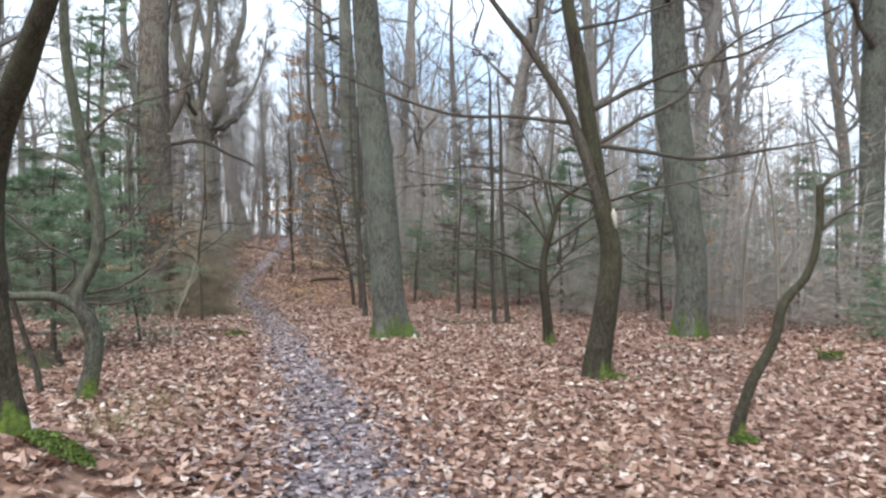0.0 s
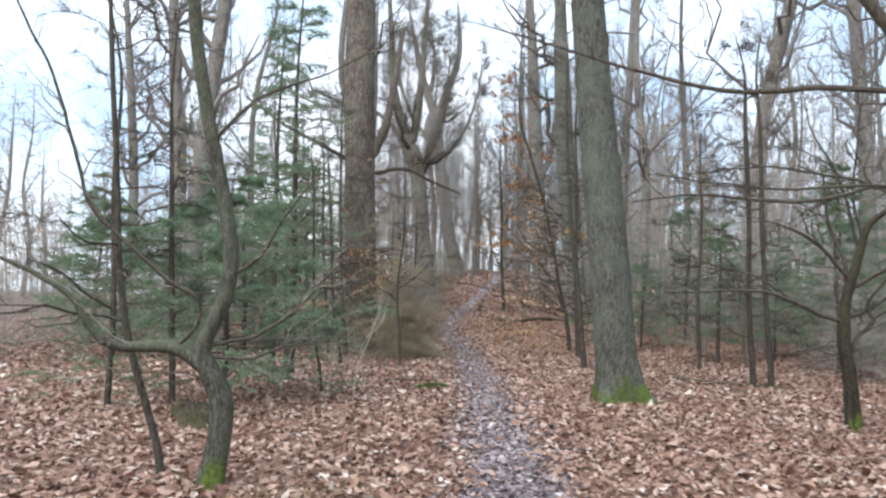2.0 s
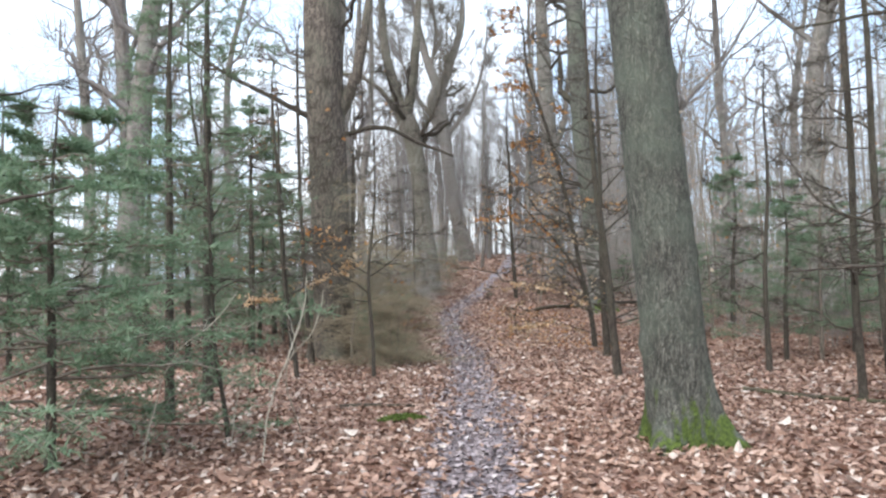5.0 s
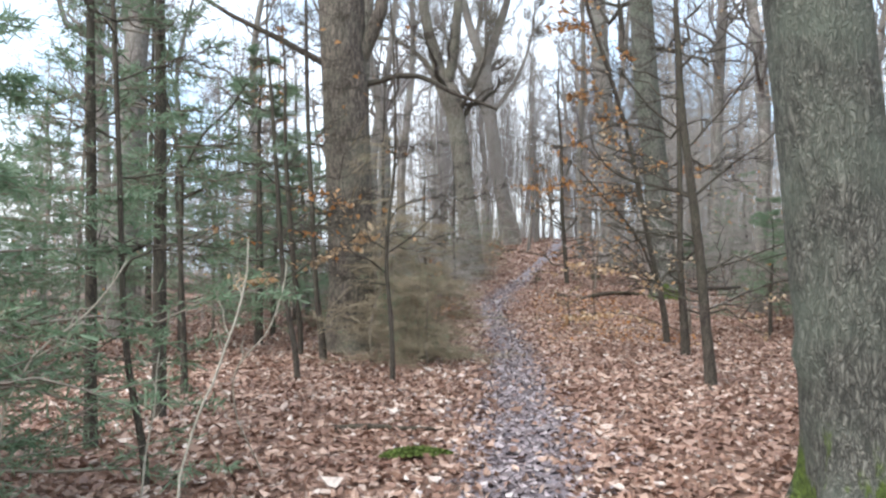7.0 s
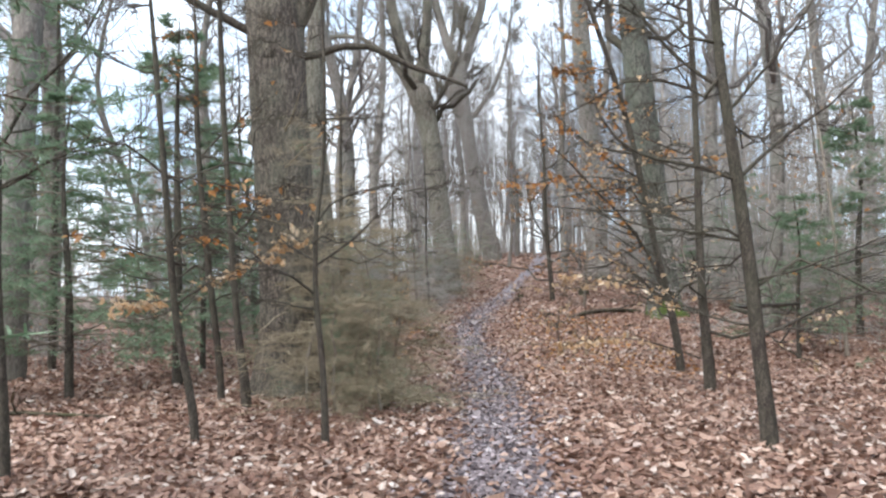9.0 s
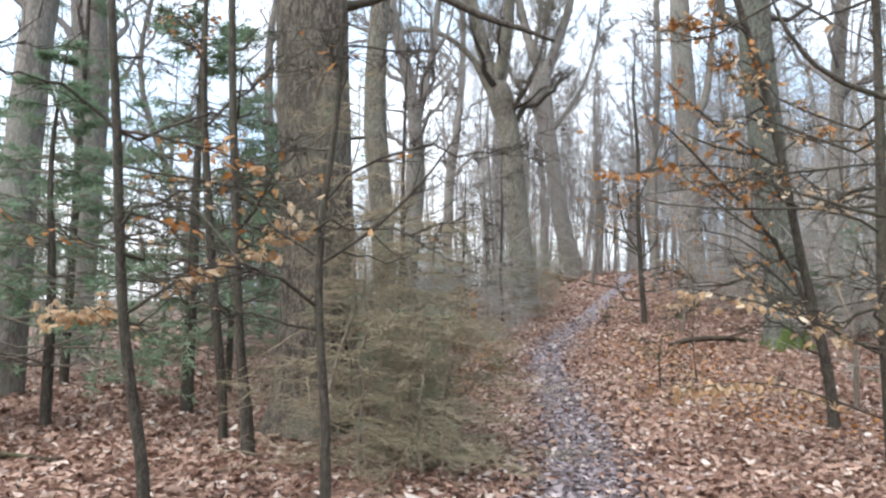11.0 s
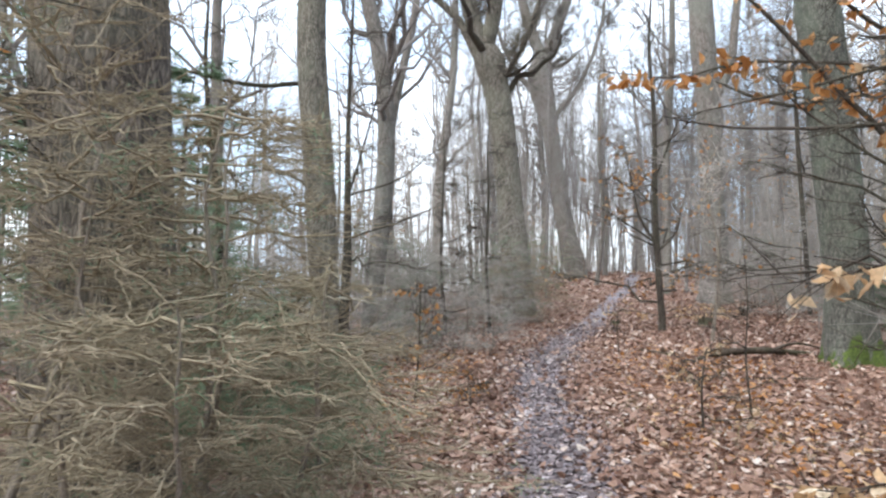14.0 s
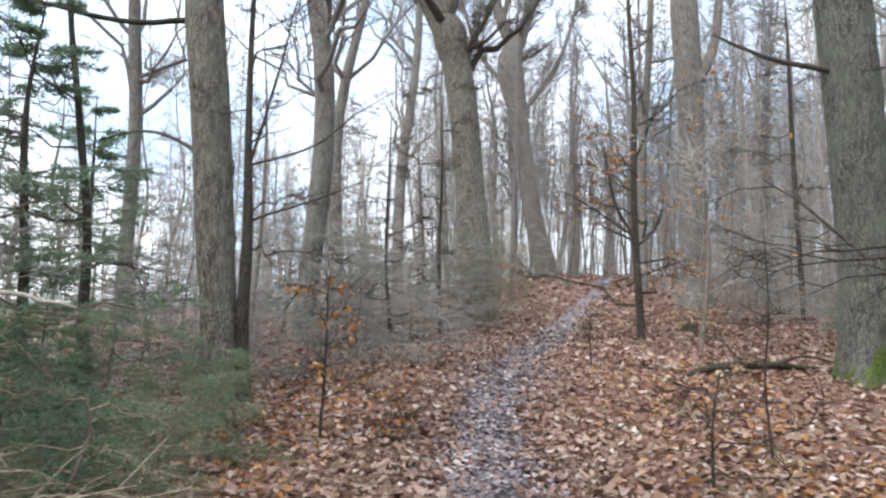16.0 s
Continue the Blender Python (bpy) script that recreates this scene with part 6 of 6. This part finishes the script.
def brush_tree(seed, top, spread, leaves):
    rng = np.random.default_rng(seed)
    tree = new("undergrowth_sapling")
    tree.empty_display_size = 0.2
    tagged(tree, "bare brown sapling of the undergrowth" if not leaves else "sapling of the undergrowth with rusty leaves", "sapling", "undergrowth saplings")
    me, c = trunk_mesh(rng, [(0, 0, -0.1, 0.035), (rng.normal(0, 0.1), rng.normal(0, 0.1), top * 0.4, 0.026), (rng.normal(0, 0.2), rng.normal(0, 0.2), top * 0.75, 0.015), (rng.normal(0, 0.3), 0, top, 0.004)], 14, 6, 0.1, 0.05)
    part("stem", me, MAT_TWIG, tree)
    cr, tips = Mesher(), []
    for i in range(22):
        zz = top * rng.uniform(0.08, 0.97)
        k = int(np.clip(np.searchsorted(c[:, 2], zz), 1, len(c) - 2))
        a = rng.uniform(0, 6.283)
        ln = spread * rng.uniform(0.5, 1.2) * (1.1 - 0.6 * zz / top)
        p, rr = branch(rng, c[k, :3], (math.cos(a), math.sin(a), rng.uniform(0.1, 0.9)), ln, 0.009, 0.05, 0.16, 6)
        cr.tube(p, rr, 3, False)
        fuzz(cr, rng, [p], 15, ln * 0.55, 0.007, 0.7, 0.1, 0.1, tips, True)
    part("twig_tangle", cr, MAT_HAZY_TWIG, tree)
    if leaves:
        allp = np.concatenate(tips)
        at = allp[rng.integers(0, len(allp), leaves)]
        lf = Mesher()
        lf.cards(leaf_cards(rng, at, 0.075, 0.5), 6, LEAF_FACES)
        part("foliage", lf, MAT_BEECH, tree, "rusty dry leaves", False)
    return tree


def plant_wood():
    rng = np.random.default_rng(7)
    kinds = [far_tree(141, 19, 0.15, 1.0), far_tree(142, 22, 0.2, -1.2), far_tree(143, 17, 0.11, 0.6), far_tree(144, 24, 0.26, 1.5), far_tree(145, 15, 0.09, -0.8), far_tree(146, 20, 0.17, 0.2)]
    brush = [brush_tree(151, 4.5, 1.3, 0), brush_tree(152, 3.2, 1.2, 60), brush_tree(153, 5.5, 1.3, 0), brush_tree(154, 2.4, 1.0, 0), brush_tree(155, 3.8, 1.3, 110), brush_tree(156, 6.5, 1.4, 40)]
    taken = [tuple(o.location[:2]) for o in scene.objects if o.parent is None and o.type == "EMPTY" and o.get("category") in ("tree", "conifer")]
    used = {k: False for k in kinds + brush}

    def put(src, x, y):
        m = pose(x, y, ground_z(x, y), rng.normal(0, 1.5), rng.normal(0, 1.5), rng.uniform(0, 360)) @ Matrix.Scale(rng.uniform(0.85, 1.2), 4)
        if not used[src]:
            used[src] = True
            src.matrix_basis = m
        else:
            copy_thing(src, m)

    placed = list(taken)
    for k, x, y in ((3, 9.2, 25.5), (1, 10.7, 26.4), (3, 16.5, 29.5), (0, -1.2, 29.5), (1, 3.2, 31.5), (5, 0.4, 33.5), (3, 7.0, 33.0), (1, -2.4, 38.5), (4, 5.2, 23.5), (2, 8.1, 20.5), (5, 13.5, 33.5),
                    (3, -13.6, 20.6), (3, -17.2, 24.4), (1, -13.8, 32.6), (0, -9.2, 47.5), (2, -13.3, 52.0), (4, -10.4, 57.0), (5, -15.6, 63.0), (0, -12.6, 67.0), (2, -8.3, 53.0), (5, -7.0, 59.0), (4, -11.8, 72.0), (5, -19.5, 33.0), (0, -16.6, 38.5), (4, -14.4, 25.0)):
        placed.append((x, y))
        put(kinds[k], x, y)
    count = tries = 0
    while count < 195 and tries < 20000:
        tries += 1
        y = rng.uniform(-25, 125)
        x = float(path_x(y)) + rng.uniform(-75, 75)
        d = abs(x - float(path_x(y)))
        clear = 9.0 if y < 30 else (4.2 if y < 62 else 0.0)
        if d < clear or (y < 34 and d < 13 and rng.uniform() < 0.75) or any((x - a) ** 2 + (y - b) ** 2 < 3.2 for a, b in placed):
            continue
        if x < float(path_x(y)) and rng.uniform() < (0.35 if y < 30 else 0.55):
            continue
        placed.append((x, y))
        put(kinds[int(rng.integers(len(kinds)))], x, y)
        count += 1
    count = tries = 0
    while count < 290 and tries < 20000:
        tries += 1
        y = rng.uniform(8, 85) if rng.uniform() < 0.8 else rng.uniform(-20, 8)
        x = float(path_x(y)) + rng.uniform(-30, 32)
        d = abs(x - float(path_x(y)))
        clear = 6.5 if y < 24 else (4.0 if y < 33 else (2.6 if y < 62 else 0.0))
        if y < 12:
            clear = 8.0
        if d < clear or any((x - a) ** 2 + (y - b) ** 2 < 0.5 for a, b in placed):
            continue
        if x < float(path_x(y)) and y > 24 and rng.uniform() < (0.5 if d < 8 else 0.75):
            continue
        placed.append((x, y))
        put(brush[int(rng.integers(len(brush)))], x, y)
        count += 1


plant_wood()


def far_undergrowth():
    """Uncounted bare scrub and thin poles between and behind the trees, out to the wood's far edge."""
    rng = np.random.default_rng(9)

    def scatter(name, count, y0, y1, half, clear, top, stem_r, twigs, length, twig_r, mat, label, up, leaves=0):
        y = rng.uniform(y0, y1, count * 2)
        x = path_x(y) + rng.uniform(-half, half, count * 2)
        ok = np.abs(x - path_x(y)) > np.where(y > 63, 0.0, clear + np.clip(40 - y, 0, 14) * 0.2 + np.clip(26 - y, 0, 12) * 0.35)
        ok &= (x > path_x(y) - 9) | (y < 24) | (rng.uniform(0, 1, count * 2) < (0.25 if top < 8 else 0.5))
        x, y = x[ok][:count], y[ok][:count]
        n = len(x)
        foot = np.stack([x, y, height(x, y) - 0.1], -1)
        tall = top * rng.uniform(0.5, 1.25, n)
        lean = np.stack([rng.normal(0, 0.07, n), rng.normal(0, 0.07, n), np.ones(n)], -1)
        me = Mesher()
        me.cones(rng, foot, lean, tall, stem_r * rng.uniform(0.6, 1.5, n), 0.05)
        u = rng.uniform(0.12 if top < 13 else 0.3, 0.98, (n, twigs))
        s = foot[:, None, :] + lean[:, None, :] * (tall[:, None] * u)[..., None]
        a = rng.uniform(0, 6.283, (n, twigs))
        w = np.stack([np.cos(a), np.sin(a), rng.uniform(0.0, 1.0, (n, twigs)) * up], -1)
        ln = length * rng.uniform(0.4, 1.3, (n, twigs)) * (1.1 - 0.6 * u)
        (me.spikes if y0 > 30 else me.cones)(rng, s.reshape(-1, 3), w.reshape(-1, 3), ln.ravel(), twig_r * rng.uniform(0.5, 1.3, n * twigs))
        tagged(new(name, me.mesh(name, mat)), label, "undergrowth", kind="stuff")
        if leaves:
            at = (s + w * (ln * rng.uniform(0.3, 0.9, ln.shape) / np.linalg.norm(w, axis=-1))[..., None]).reshape(-1, 3)
            at = at[rng.integers(0, len(at), leaves)]
            lf = Mesher()
            lf.cards(leaf_cards(rng, at, 0.085, 0.6), 6, LEAF_FACES)
            tagged(new("hanging_leaves", lf.mesh("hanging_leaves", MAT_BEECH, smooth_faces=False)), "rusty dry leaves still hanging in the undergrowth", "dry leaves", kind="stuff")

    scatter("undergrowth", 950, 14, 60, 34, 4.2, 3.2, 0.012, 34, 1.3, 0.008, MAT_HAZY_TWIG, "tangle of bare brown scrub between the trees", 0.6)
    scatter("undergrowth", 620, 52, 120, 60, 3.2, 4.2, 0.016, 26, 2.0, 0.016, MAT_HAZY_TWIG, "far tangle of bare brown scrub", 0.8)
    # the haze-paled twigs also veil the trunks behind, as mist would
    scatter("undergrowth", 380, 15, 52, 28, 4.2, 7.5, 0.018, 76, 1.5, 0.007, MAT_HAZY_TWIG, "thin bare saplings crowding between the trees", 0.9, 5500)
    scatter("undergrowth", 750, 9, 48, 30, 5.0, 1.3, 0.008, 22, 0.9, 0.007, MAT_HAZY_TWIG, "low brown scrub and dead stems on the ground", 0.5, 2500)
    scatter("far_woods", 90, 40, 66, 28, 5.5, 14.0, 0.07, 170, 2.4, 0.014, MAT_HAZY_TWIG, "twiggy young trees on the slope", 1.5)
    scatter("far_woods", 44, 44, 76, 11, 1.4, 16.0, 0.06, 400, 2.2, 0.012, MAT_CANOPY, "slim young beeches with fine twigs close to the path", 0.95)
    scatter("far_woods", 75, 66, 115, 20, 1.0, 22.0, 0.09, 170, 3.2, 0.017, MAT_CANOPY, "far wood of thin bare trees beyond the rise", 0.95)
    scatter("undergrowth", 150, 63, 86, 15, 0.0, 2.6, 0.012, 34, 1.3, 0.01, MAT_HAZY_TWIG, "low brown scrub behind the crest of the rise", 0.6)
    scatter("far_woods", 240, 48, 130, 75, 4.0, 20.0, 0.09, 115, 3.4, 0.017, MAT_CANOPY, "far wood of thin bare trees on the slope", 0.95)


far_undergrowth()
